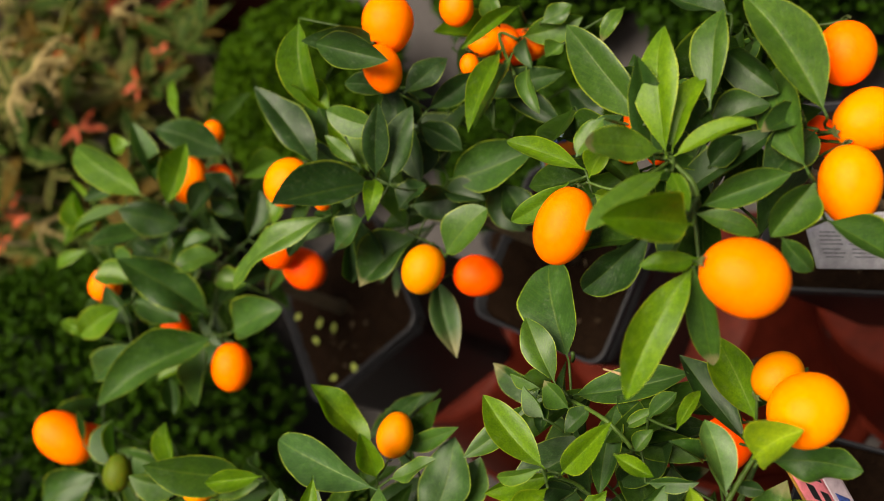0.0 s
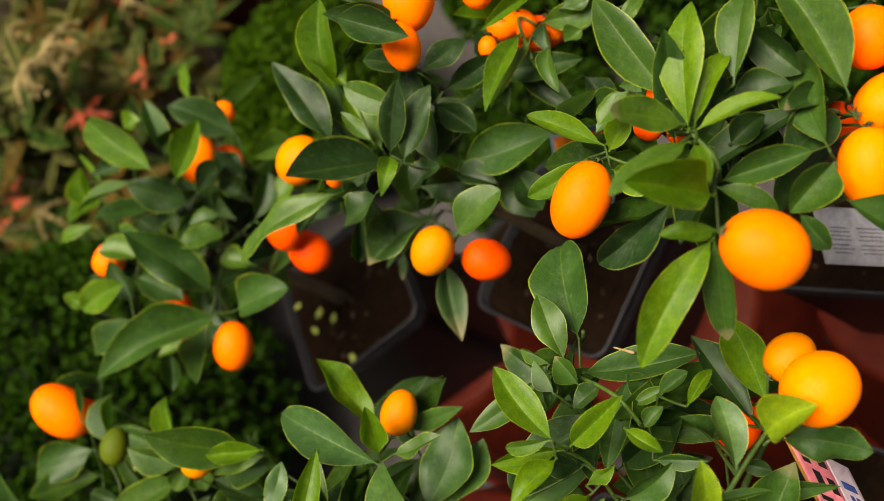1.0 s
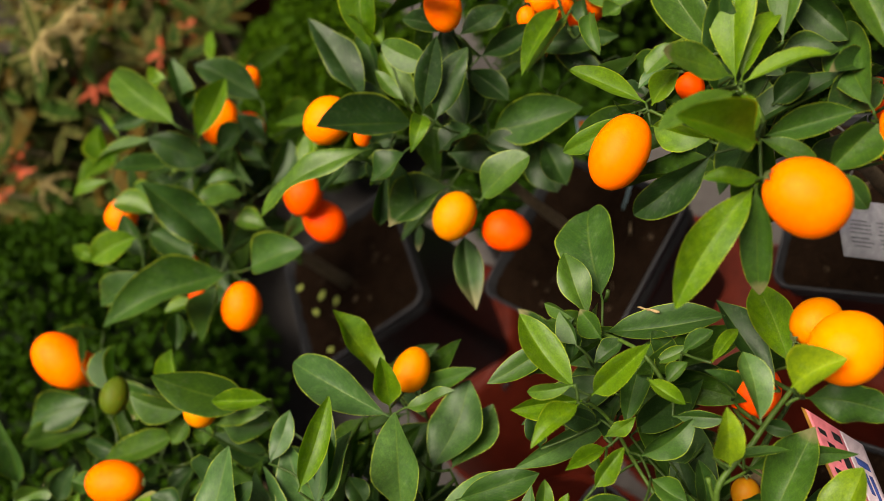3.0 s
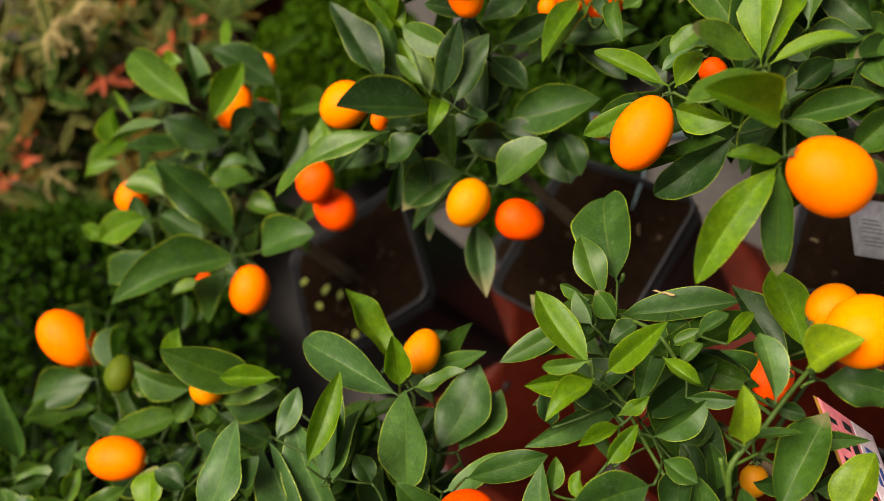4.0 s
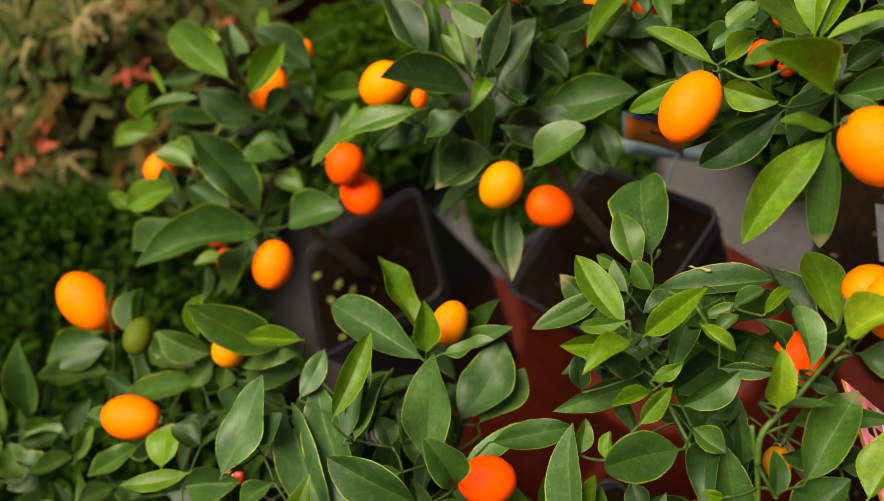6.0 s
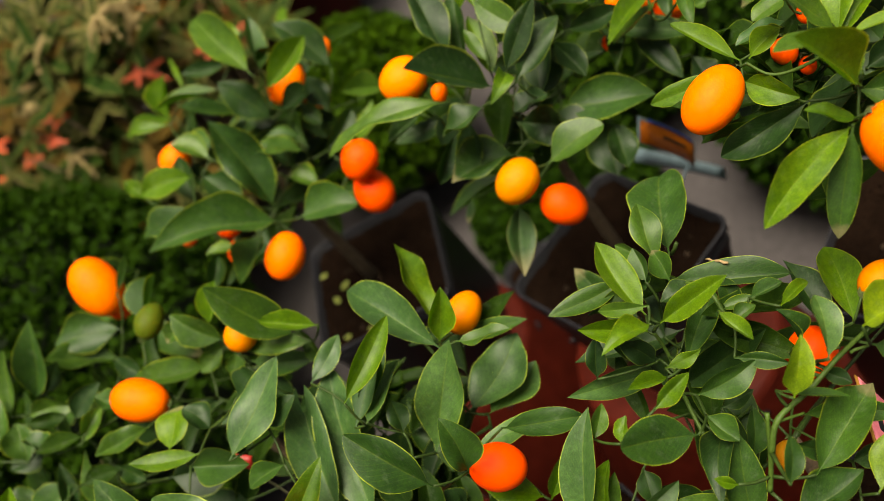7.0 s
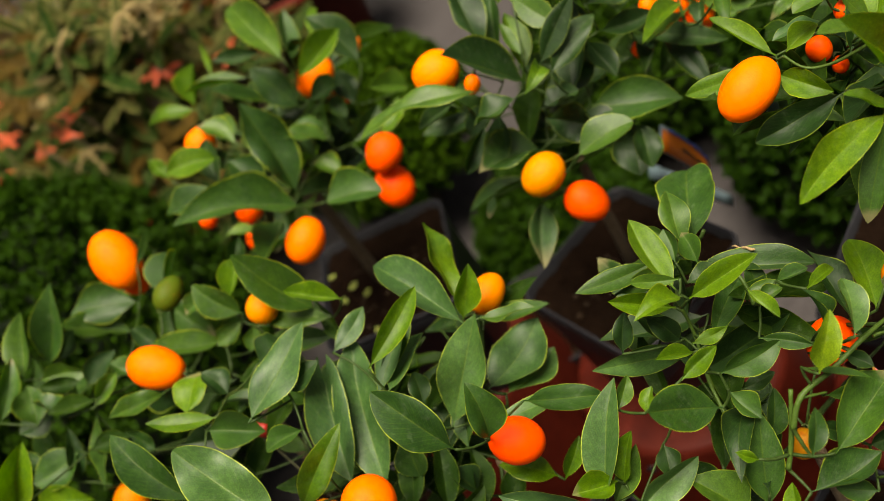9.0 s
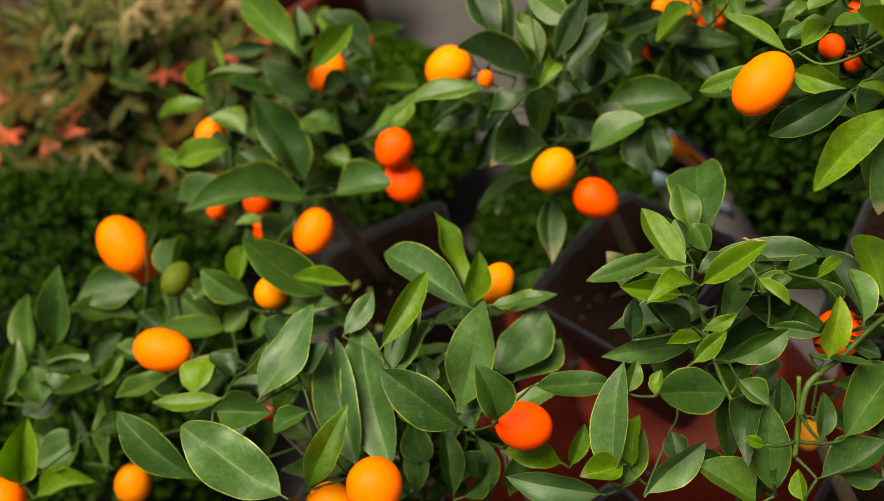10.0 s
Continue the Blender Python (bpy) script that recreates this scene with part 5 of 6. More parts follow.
leaf(corner_tree, (-0.1928, 0.5042, 0.7254), (-0.2167, 0.5376, 0.7418), 0.0154, (0.03, -0.42, 0.91), -0.00, "young")
leaf(corner_tree, (-0.2462, 0.6033, 0.7006), (-0.2572, 0.6320, 0.7340), 0.0242, (-0.14, -0.77, 0.62), 0.03, "fresh")
leaf(corner_tree, (-0.2458, 0.6280, 0.7020), (-0.2167, 0.6515, 0.7105), 0.0199, (0.01, -0.35, 0.94), -0.07, "young")
leaf(corner_tree, (-0.3191, 0.7268, 0.6742), (-0.3569, 0.7434, 0.7193), 0.0293, (0.51, -0.37, 0.78), -0.01, "fresh")
leaf(corner_tree, (-0.2820, 0.6875, 0.7136), (-0.2478, 0.7193, 0.7133), 0.0325, (-0.01, 0.02, 1.00), -0.01, "mid")
leaf(corner_tree, (-0.2777, 0.7410, 0.7105), (-0.2481, 0.7370, 0.7328), 0.0072, (-0.43, -0.79, 0.43), -0.09, "inner")
leaf(corner_tree, (-0.2716, 0.6324, 0.6736), (-0.3150, 0.6446, 0.7119), 0.0263, (0.52, -0.44, 0.73), -0.05, "fresh")
leaf(corner_tree, (-0.3851, 0.7239, 0.7126), (-0.3366, 0.7212, 0.7693), 0.0288, (-0.57, -0.69, 0.45), -0.08, "mid")
leaf(corner_tree, (-0.3283, 0.5922, 0.7111), (-0.3658, 0.5926, 0.7313), 0.0187, (0.42, -0.44, 0.79), 0.05, "fresh")
leaf(corner_tree, (-0.4045, 0.7201, 0.7225), (-0.3683, 0.7424, 0.7578), 0.0275, (-0.34, -0.60, 0.73), -0.08, "fresh")
leaf(corner_tree, (-0.4398, 0.7091, 0.7165), (-0.3966, 0.7268, 0.7418), 0.0176, (0.06, -0.86, 0.51), 0.05, "mid")
leaf(corner_tree, (-0.4199, 0.6848, 0.7054), (-0.4036, 0.7074, 0.7247), 0.0269, (-0.01, -0.64, 0.77), 0.05, "fresh")
leaf(corner_tree, (-0.3953, 0.7144, 0.7151), (-0.3639, 0.6881, 0.7072), 0.0211, (-0.37, -0.64, 0.68), 0.02, "fresh")
leaf(corner_tree, (-0.3725, 0.6319, 0.7175), (-0.3440, 0.6403, 0.7200), 0.0133, (0.18, -0.75, 0.64), -0.07, "fresh")
leaf(corner_tree, (-0.4569, 0.6030, 0.7246), (-0.4180, 0.6064, 0.7590), 0.0259, (0.00, -0.87, 0.49), -0.03, "young")
leaf(corner_tree, (-0.4735, 0.6565, 0.6666), (-0.4305, 0.6322, 0.6589), 0.0202, (0.08, -0.18, 0.98), -0.01, "young")
leaf(corner_tree, (-0.4308, 0.6540, 0.6601), (-0.4049, 0.6674, 0.6948), 0.0146, (0.03, -0.94, 0.34), -0.03, "dark")
leaf(corner_tree, (-0.4174, 0.6221, 0.6627), (-0.3779, 0.6390, 0.7071), 0.0172, (-0.61, -0.39, 0.69), -0.05, "fresh")
leaf(corner_tree, (-0.3890, 0.6282, 0.6623), (-0.4088, 0.6322, 0.6696), 0.0140, (0.13, -0.68, 0.73), 0.01, "dark")
leaf(corner_tree, (-0.3986, 0.7019, 0.7202), (-0.3718, 0.6811, 0.7110), 0.0144, (-0.29, -0.68, 0.68), -0.01, "inner")
leaf(corner_tree, (-0.2508, 0.6074, 0.6935), (-0.2774, 0.6158, 0.6864), 0.0153, (-0.38, -0.59, 0.72), 0.02, "fresh")
leaf(corner_tree, (-0.2473, 0.5959, 0.6917), (-0.2637, 0.5906, 0.6791), 0.0140, (-0.09, -0.87, 0.48), -0.08, "fresh")
leaf(corner_tree, (-0.2494, 0.5557, 0.6407), (-0.2517, 0.5889, 0.6779), 0.0223, (0.27, -0.71, 0.65), -0.03, "dark")
leaf(corner_tree, (-0.2868, 0.6148, 0.6577), (-0.3123, 0.6141, 0.6686), 0.0180, (0.35, -0.50, 0.79), -0.08, "dark")
leaf(corner_tree, (-0.3990, 0.6298, 0.6941), (-0.3722, 0.6127, 0.6898), 0.0166, (-0.22, -0.58, 0.78), -0.02, "inner")
leaf(corner_tree, (-0.4039, 0.6967, 0.6953), (-0.4369, 0.7021, 0.7008), 0.0254, (0.12, -0.22, 0.97), -0.06, "dark")
leaf(corner_tree, (-0.3762, 0.7297, 0.7062), (-0.3491, 0.7257, 0.7204), 0.0198, (-0.42, -0.68, 0.60), 0.03, "dark")
leaf(corner_tree, (-0.3366, 0.6332, 0.7063), (-0.3453, 0.6585, 0.7186), 0.0191, (0.42, -0.28, 0.86), -0.05, "mid")
leaf(corner_tree, (-0.4438, 0.6824, 0.6749), (-0.4576, 0.6969, 0.6932), 0.0227, (0.61, -0.35, 0.71), -0.00, "dark")
leaf(corner_tree, (-0.3673, 0.6037, 0.6678), (-0.3726, 0.6182, 0.6907), 0.0147, (-0.04, -0.85, 0.52), -0.09, "mid")
leaf(corner_tree, (-0.3717, 0.6795, 0.7034), (-0.3357, 0.6743, 0.7125), 0.0192, (-0.28, -0.61, 0.74), 0.05, "dark")
leaf(corner_tree, (-0.3680, 0.6344, 0.7201), (-0.4013, 0.6556, 0.7284), 0.0161, (0.00, -0.26, 0.96), -0.04, "inner")
leaf(corner_tree, (-0.3106, 0.6532, 0.6982), (-0.3146, 0.6731, 0.7160), 0.0168, (-0.03, -0.67, 0.74), -0.02, "dark")
leaf(corner_tree, (-0.3929, 0.6486, 0.7164), (-0.4047, 0.6834, 0.7286), 0.0197, (0.61, -0.14, 0.78), -0.03, "mid")
leaf(corner_tree, (-0.2511, 0.6347, 0.7171), (-0.2774, 0.6420, 0.7113), 0.0159, (-0.32, -0.51, 0.80), -0.02, "mid")
filler(corner_tree, 20, 16, 0.05, 0.12, 0.02)
grow(corner_tree, [(-0.3, 0.62, 0.39), (-0.3, 0.625, 0.48), (-0.295, 0.63, 0.56), (-0.29, 0.635, 0.61)], 0.007, 16)



# ---- clipped boxwood and other shrubs behind the kumquats ----
BOX = leaf_material("boxwood_leaf", (0.005, 0.018, 0.0004), (0.016, 0.042, 0.0010), (0.04, 0.08, 0.003), 0.6, 0.2, 0.03)
# near-black green that paints the shade between the boxwood leaves
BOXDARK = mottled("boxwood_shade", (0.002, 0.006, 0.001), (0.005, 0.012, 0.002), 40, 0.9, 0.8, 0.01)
# brighter copy of the boxwood green, in place of light on the ball
BOXLIGHT = leaf_material("lit_boxwood_leaf", (0.014, 0.040, 0.0006), (0.038, 0.080, 0.0014), (0.08, 0.13, 0.006), 0.6, 0.25, 0.03)
PIERIS = leaf_material("shrub_leaf", (0.0045, 0.015, 0.0012), (0.014, 0.034, 0.0026), (0.09, 0.100, 0.026), 0.6, 0.2, 0.05, (0.30, 0.44))
CREAM = leaf_material("cream_edged_leaf", (0.012, 0.022, 0.0026), (0.030, 0.036, 0.0056), (0.15, 0.13, 0.046), 0.6, 0.25, 0.05, (0.22, 0.40))
BRONZE = leaf_material("bronze_leaf", (0.034, 0.022, 0.0035), (0.072, 0.043, 0.008), (0.18, 0.115, 0.032), 0.6, 0.25, 0.05)
ROSE = leaf_material("red_shoot_leaf", (0.36, 0.045, 0.020), (0.44, 0.085, 0.034), (0.40, 0.15, 0.05), 0.45, 0.3)
BUD = mottled("cream_buds", (0.17, 0.125, 0.050), (0.26, 0.20, 0.085), 300, 0.7, 0.3, 0.001)


def small_leaf(bm, uv, at, way, normal, ln, wd, index):
    """Two kite-shaped halves of a small leaf, creased along the midrib."""
    d = way.normalized()
    n = (normal - d * normal.dot(d)).normalized()
    s = d.cross(n)
    rows = [(0, 0.06), (0.3, 0.42), (0.62, 0.46), (0.88, 0.24), (1.0, 0.02)]
    vs = []
    for u, h in rows:
        c = at + d * (ln * u) - n * (0.10 * ln * u * u)
        vs.append(((bm.verts.new(c - s * (wd * h) + n * (0.12 * wd)), (u, 0.0)), (bm.verts.new(c), (u, 0.5)), (bm.verts.new(c + s * (wd * h) + n * (0.12 * wd)), (u, 1.0))))
    for a, b in zip(vs, vs[1:]):
        for j in (0, 1):
            q = (a[j], a[j + 1], b[j + 1], b[j])
            f = bm.faces.new([k[0] for k in q])
            f.material_index = index
            for lp, k in zip(f.loops, q):
                lp[uv].uv = k[1]


def boxwood(x, y, z, rx, ry, rz, count, seed, label, coat=None):
    """A clipped boxwood dome: a closed core coloured as the shade inside, under a coat of small leaves."""
    rng = random.Random(seed)
    plant = thing("boxwood_shrub", (x, y, 0), label, "shrub", "clipped boxwood shrubs")
    c = Vector((x, y, z))
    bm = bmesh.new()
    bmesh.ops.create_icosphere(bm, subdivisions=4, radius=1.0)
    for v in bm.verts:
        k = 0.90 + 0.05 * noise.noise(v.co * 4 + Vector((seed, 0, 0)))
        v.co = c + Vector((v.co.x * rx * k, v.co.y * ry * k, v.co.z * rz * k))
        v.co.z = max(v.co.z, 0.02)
    part("shade_core", bm, BOXDARK, plant)
    bm = bmesh.new()
    uv = bm.loops.layers.uv.new("UVMap")
    for i in range(count):
        q = Vector((rng.gauss(0, 1), rng.gauss(0, 1), rng.gauss(0, 1))).normalized()
        if q.z < -0.35:
            q.z = -q.z
        lump = 1 + 0.05 * noise.noise(q * 5 + Vector((0, seed, 0))) + rng.uniform(-0.07, 0.03)
        at = c + Vector((q.x * rx, q.y * ry, q.z * rz)) * lump
        if at.z < 0.03:
            continue
        for k in range(3):
            d = (q + Vector((rng.gauss(0, 0.7), rng.gauss(0, 0.7), rng.gauss(0, 0.7)))).normalized()
            small_leaf(bm, uv, at, d, q + Vector((rng.gauss(0, 0.4), rng.gauss(0, 0.4), 0.5)), rng.uniform(0.011, 0.018), rng.uniform(0.008, 0.012), 0)
    tagged(part("foliage", bm, coat or BOX, plant, "many tiny glossy dark green leaves"), kind="stuff")
    part("trunk", tube([(x, y, 0), (x, y, max(0.04, z))], 0.012), BARK, plant)
    return plant


def whorl(bm, uv, at, q, index, size, rng):
    """A rosette of narrow leaves round the end of a shoot that points along q."""
    n = rng.randint(6, 9)
    side = q.orthogonal().normalized()
    for j in range(n):
        t = 6.283 * j / n + rng.uniform(-0.3, 0.3)
        d = side * math.cos(t) + q.cross(side) * math.sin(t) + q * rng.uniform(-0.1, 0.9)
        ln = rng.uniform(0.7, 1.15) * size
        small_leaf(bm, uv, at + q * rng.uniform(-0.015, 0.01), d, q, ln, ln * rng.uniform(0.24, 0.32), index if rng.random() < 0.8 else rng.choice((0, 2)))


def shrub(x, y, r, low, high, whorls, seed, label, mixw, blooms=0, size=0.066, shoots=(), panicles=()):
    """A loose evergreen shrub whose shoots end in whorls of narrow leaves; shoots: further ones that stand out, as (place, leaf kind, leaf length)."""
    rng = random.Random(seed)
    plant = thing("flowering_shrub", (x, y, 0), label, "shrub", "variegated shrubs")
    bm = bmesh.new()
    uv = bm.loops.layers.uv.new("UVMap")
    stems = bmesh.new()
    ends = []
    for i in range(whorls):
        a, k = rng.uniform(0, 6.283), math.sqrt(rng.random())
        z = low + (high - low) * (1 - 0.75 * k * k) * rng.uniform(0.55, 1.0)
        index = rng.choices((0, 1, 2, 3), mixw)[0]
        ends.append((Vector((x + r * k * math.cos(a), y + r * k * math.sin(a), z)), Vector((0.7 * k * math.cos(a), 0.7 * k * math.sin(a), 1)), index, size * (0.55 if index == 3 else 1)))
    for at, index, ln in shoots:
        ends.append((Vector(at), Vector((rng.uniform(-0.4, 0.4), -0.6 + rng.uniform(-0.4, 0.4), 1)), index, ln))
    for at, q, index, ln in ends:
        whorl(bm, uv, at, q.normalized(), index, ln, rng)
        foot = Vector((x + 0.3 * (at.x - x), y + 0.3 * (at.y - y), 0.02))
        tube(bowed(foot, at, (0, 0, -0.02), 4), [0.004, 0.0035, 0.003, 0.0025, 0.002], 5, stems)
    tagged(part("foliage", bm, [PIERIS, CREAM, BRONZE, ROSE], plant, "narrow green, cream and red leaves in whorls"), kind="stuff")
    spots = []
    for i in range(blooms):
        a, k = rng.uniform(0, 6.283), math.sqrt(rng.random()) * 0.9
        spots.append((Vector((x + r * k * math.cos(a), y + r * k * math.sin(a), low + (high - low) * (1 - 0.75 * k * k) + 0.015)), 4, 0.0035))
    for at, strands, bead in spots + [(Vector(p), 5, 0.0036) for p in panicles]:
        bm = bmesh.new()
        for strand in range(strands):
            t = 6.283 * strand / strands + rng.uniform(-0.5, 0.5)
            reach = rng.uniform(0.03, 0.05)
            for j in range(9):
                q = j / 8
                p = at + Vector((math.cos(t) * reach * q, math.sin(t) * reach * q, 0.012 * q - 0.035 * q * q)) + Vector((rng.uniform(-1, 1), rng.uniform(-1, 1), rng.uniform(-1, 1))) * 0.002
                bmesh.ops.create_icosphere(bm, subdivisions=1, radius=bead * rng.uniform(0.8, 1.2), matrix=Matrix.Translation(p))
        part("flower_panicle", bm, BUD, plant, "drooping cream flower buds")
    tagged(part("stem_tangle", stems, BARK, plant), kind="stuff")
    return plant


boxwood(0.144, 1.304, 0.20, 0.151, 0.151, 0.151, 2600, 21, "clipped boxwood ball with tiny leaves in a brighter, lit green", BOXLIGHT)
boxwood(-0.50, 1.28, 0.30, 0.30, 0.324, 0.30, 5600, 22, "broad clipped boxwood dome with tiny dark leaves")
boxwood(-1.12, 1.45, 0.30, 0.30, 0.324, 0.30, 3000, 24, "broad clipped boxwood dome next to another one")
boxwood(0.52, 0.66, 0.14, 0.19, 0.19, 0.19, 2400, 23, "clipped boxwood ball beside the potted kumquats")
boxwood(0.21, 1.00, 0.04, 0.145, 0.145, 0.11, 2000, 25, "small clipped boxwood ball behind the black pots")
boxwood(0.50, 1.06, 0.14, 0.19, 0.19, 0.19, 2000, 26, "clipped boxwood ball in the second row")
shrub(-0.07, 1.61, 0.27, 0.20, 0.56, 96, 31, "loose shrub with cream-edged leaves and red shoots", (9, 3.5, 2.0, 0.6), 9, 0.078, (
    ((0.044, 1.424, 0.437), 3, 0.027), ((0.109, 1.493, 0.378), 3, 0.027), ((0.047, 1.508, 0.389), 3, 0.027),
    ((0.073, 1.534, 0.360), 3, 0.027), ((-0.188, 1.475, 0.514), 3, 0.018), ((-0.222, 1.492, 0.482), 3, 0.018),
    ((-0.204, 1.542, 0.487), 3, 0.018), ((-0.267, 1.502, 0.489), 3, 0.018), ((-0.230, 1.573, 0.466), 3, 0.018),
    ((-0.225, 1.555, 0.450), 3, 0.018), ((-0.163, 1.542, 0.513), 0, 0.1), ((-0.122, 1.500, 0.520), 0, 0.1),
    ((-0.051, 1.497, 0.554), 1, 0.085), ((-0.136, 1.526, 0.571), 0, 0.09), ((-0.029, 1.493, 0.485), 0, 0.09),
    ((-0.146, 1.581, 0.601), 1, 0.085), ((-0.144, 1.516, 0.535), 1, 0.085), ((-0.245, 1.604, 0.526), 2, 0.08),
    ((-0.098, 1.564, 0.598), 1, 0.08)), ((0.003, 1.436, 0.577), (-0.030, 1.440, 0.585), (-0.045, 1.400, 0.605), (0.020, 1.470, 0.560), (-0.120, 1.520, 0.590)))
shrub(-0.50, 2.00, 0.36, 0.15, 0.55, 122, 32, "loose shrub with pale leaves and pink-red shoots", (6, 2, 3, 2.4), 4)
shrub(0.22, 2.00, 0.34, 0.12, 0.46, 93, 33, "tawny flowering shrub with narrow bronze leaves", (5, 3, 6, 0.5), 4)
shrub(-0.15, 2.35, 0.42, 0.12, 0.56, 122, 34, "dark evergreen shrub with a few red shoots", (7, 4, 3, 1.6), 7)
shrub(-0.95, 2.30, 0.42, 0.12, 0.56, 100, 35, "dense evergreen shrub with bronze and cream leaves", (6, 4, 4, 1.0))
shrub(-0.55, 2.75, 0.45, 0.12, 0.58, 108, 36, "broad evergreen shrub with cream and bronze leaves", (5, 5, 4, 1.0))
shrub(-0.30, 2.12, 0.26, 0.12, 0.50, 79, 39, "low shrub with pink and red shoots", (5, 2, 4, 3.4), 2)
shrub(0.25, 2.85, 0.45, 0.12, 0.58, 108, 37, "broad shrub with tawny leaves at the back", (5, 5, 5, 0.5))
shrub(-1.2, 3.0, 0.5, 0.12, 0.6, 86, 38, "broad evergreen shrub at the back of the yard", (6, 4, 4, 1.0))


# ---- tags, price card, fallen petals ----
PAPER = mottled("tag_paper", (0.34, 0.33, 0.37), (0.40, 0.39, 0.43), 40, 0.7, 0.1, 0.0005)
PINK = mottled("pink_card", (0.78, 0.19, 0.24), (0.84, 0.24, 0.29), 30, 0.6, 0.1, 0.0005)
PALE = mottled("pale_card", (0.42, 0.33, 0.38), (0.48, 0.38, 0.43), 30, 0.6, 0.1, 0.0005)
INK = mottled("ink", (0.008, 0.008, 0.009), (0.015, 0.015, 0.016), 90, 0.6, 0.1, 0.0003)
BLUEINK = mottled("blue_print", (0.02, 0.035, 0.16), (0.03, 0.06, 0.22), 90, 0.6, 0.1, 0.0003)
GREYPRINT = mottled("grey_print", (0.10, 0.10, 0.12), (0.14, 0.14, 0.16), 200, 0.7, 0.1, 0.0003)
ORANGEPRINT = mottled("orange_print", (0.36, 0.075, 0.003), (0.44, 0.12, 0.005), 50, 0.35, 0.1, 0.0003)
BLUEGREY = mottled("blue_grey_plastic", (0.10, 0.15, 0.17), (0.15, 0.21, 0.23), 40, 0.35, 0.1, 0.0005)
STRING = mottled("white_string", (0.40, 0.38, 0.35), (0.5, 0.48, 0.45), 300, 0.8, 0.4, 0.0004)
PETAL = mottled("pale_petal", (0.15, 0.18, 0.03), (0.23, 0.26, 0.06), 120, 0.6, 0.2, 0.0004)
CARDEDGE = mottled("card_edge", (0.30, 0.14, 0.02), (0.36, 0.18, 0.03), 60, 0.7, 0.2, 0.0005)


def sheet(origin, u, v, thick, lift=0.0, lo=(0, 0), hi=(1, 1), curl=0.0, n=8):
    """A thin, slightly curled sheet in the plane of u and v, between the corners lo and hi (shares of u and v)."""
    o, u, v = Vector(origin), Vector(u), Vector(v)
    w = u.cross(v).normalized()
    if w.z - 0.5 * w.y < 0:
        w = -w
    bm = bmesh.new()
    top, low = [], []
    for i in range(n + 1):
        a = lo[0] + (hi[0] - lo[0]) * i / n
        for side in (lo[1], hi[1]):
            p = o + u * a + v * side + w * (lift + curl * 4 * a * (1 - a))
            top.append(bm.verts.new(p + w * thick / 2))
            low.append(bm.verts.new(p - w * thick / 2))
    for i in range(n):
        k = 2 * i
        bm.faces.new((top[k], top[k + 1], top[k + 3], top[k + 2]))
        bm.faces.new((low[k], low[k + 2], low[k + 3], low[k + 1]))
        bm.faces.new((top[k], top[k + 2], low[k + 2], low[k]))
        bm.faces.new((top[k + 1], low[k + 1], low[k + 3], top[k + 3]))
    bm.faces.new((top[0], low[0], low[1], top[1]))
    bm.faces.new((top[-1], low[-1], low[-2], top[-2]))
    bmesh.ops.recalc_face_normals(bm, faces=bm.faces)
    return bm


# care tag hung on a string over the soil
tag = thing("care_tag", (0.12, 0.28, 0.54), "white paper care tag with fine grey print on a string", "plant tag")
o, u, v = Vector((0.1224, 0.303, 0.5591)), Vector((0.030, -0.050, -0.045)), Vector((-0.030, -0.0165, -0.022))
part("paper", sheet(o, u, v, 0.0006, curl=0.003), PAPER, tag)
rng = random.Random(2)
for i, k in enumerate((0.34, 0.41, 0.48, 0.55, 0.64, 0.71, 0.78)):
    for a, b in ((0.08, 0.30), (0.34, 0.62), (0.66, 0.93)):
        part("print_line", sheet(o, u, v, 0.0002, 0.0006, (a + rng.uniform(0, 0.03), k), (b - rng.uniform(0, 0.05), k + 0.018), 0.003), GREYPRINT, tag)
part("string", tube(bowed((0.128, 0.30, 0.560), (0.135, 0.29, 0.66), (0.01, -0.01, 0.0), 8), 0.0008, 6), STRING, tag, "thin white string")

# price card on a stick
card = thing("price_card", (-0.03, 0.20, 0.42), "pink and white handwritten price card on a stick", "price card")
o, u, v = Vector((-0.0267, 0.2152, 0.6523)), Vector((0.0002, -0.0249, -0.0365)), Vector((-0.0500, -0.048, -0.048))
part("card", sheet(o, u, v, 0.0012), CARDEDGE, card, "brown cardboard back")
part("pink_panel", sheet(o, u, v, 0.0004, 0.0010, (0.04, 0.0), (0.60, 1.0)), PINK, card, "bright pink panel")
part("pale_panel", sheet(o, u, v, 0.0004, 0.0010, (0.60, 0.0), (1.0, 1.0)), PALE, card, "pale pink panel")
for a0, b0, a1, b1 in ((0.14, 0.10, 0.26, 0.14), (0.22, 0.18, 0.34, 0.30), (0.14, 0.38, 0.34, 0.42), (0.20, 0.5, 0.34, 0.6), (0.40, 0.06, 0.54, 0.12), (0.42, 0.20, 0.54, 0.32), (0.40, 0.40, 0.56, 0.46), (0.42, 0.56, 0.54, 0.66)):
    part("writing_bar", sheet(o, u, v, 0.0003, 0.0014, (a0, b0), (a1, b1)), INK, card)
for a0, b0, a1, b1 in ((0.70, 0.16, 0.92, 0.22), (0.74, 0.26, 0.80, 0.42), (0.84, 0.26, 0.90, 0.46), (0.72, 0.56, 0.92, 0.66)):
    part("blue_mark", sheet(o, u, v, 0.0003, 0.0014, (a0, b0), (a1, b1)), BLUEINK, card)
part("stick", tube([o + u * 0.5 + v * 0.5 - Vector((0, 0, 0.002)), (-0.05, 0.19, 0.41)], 0.002, 8), WOODY, card)

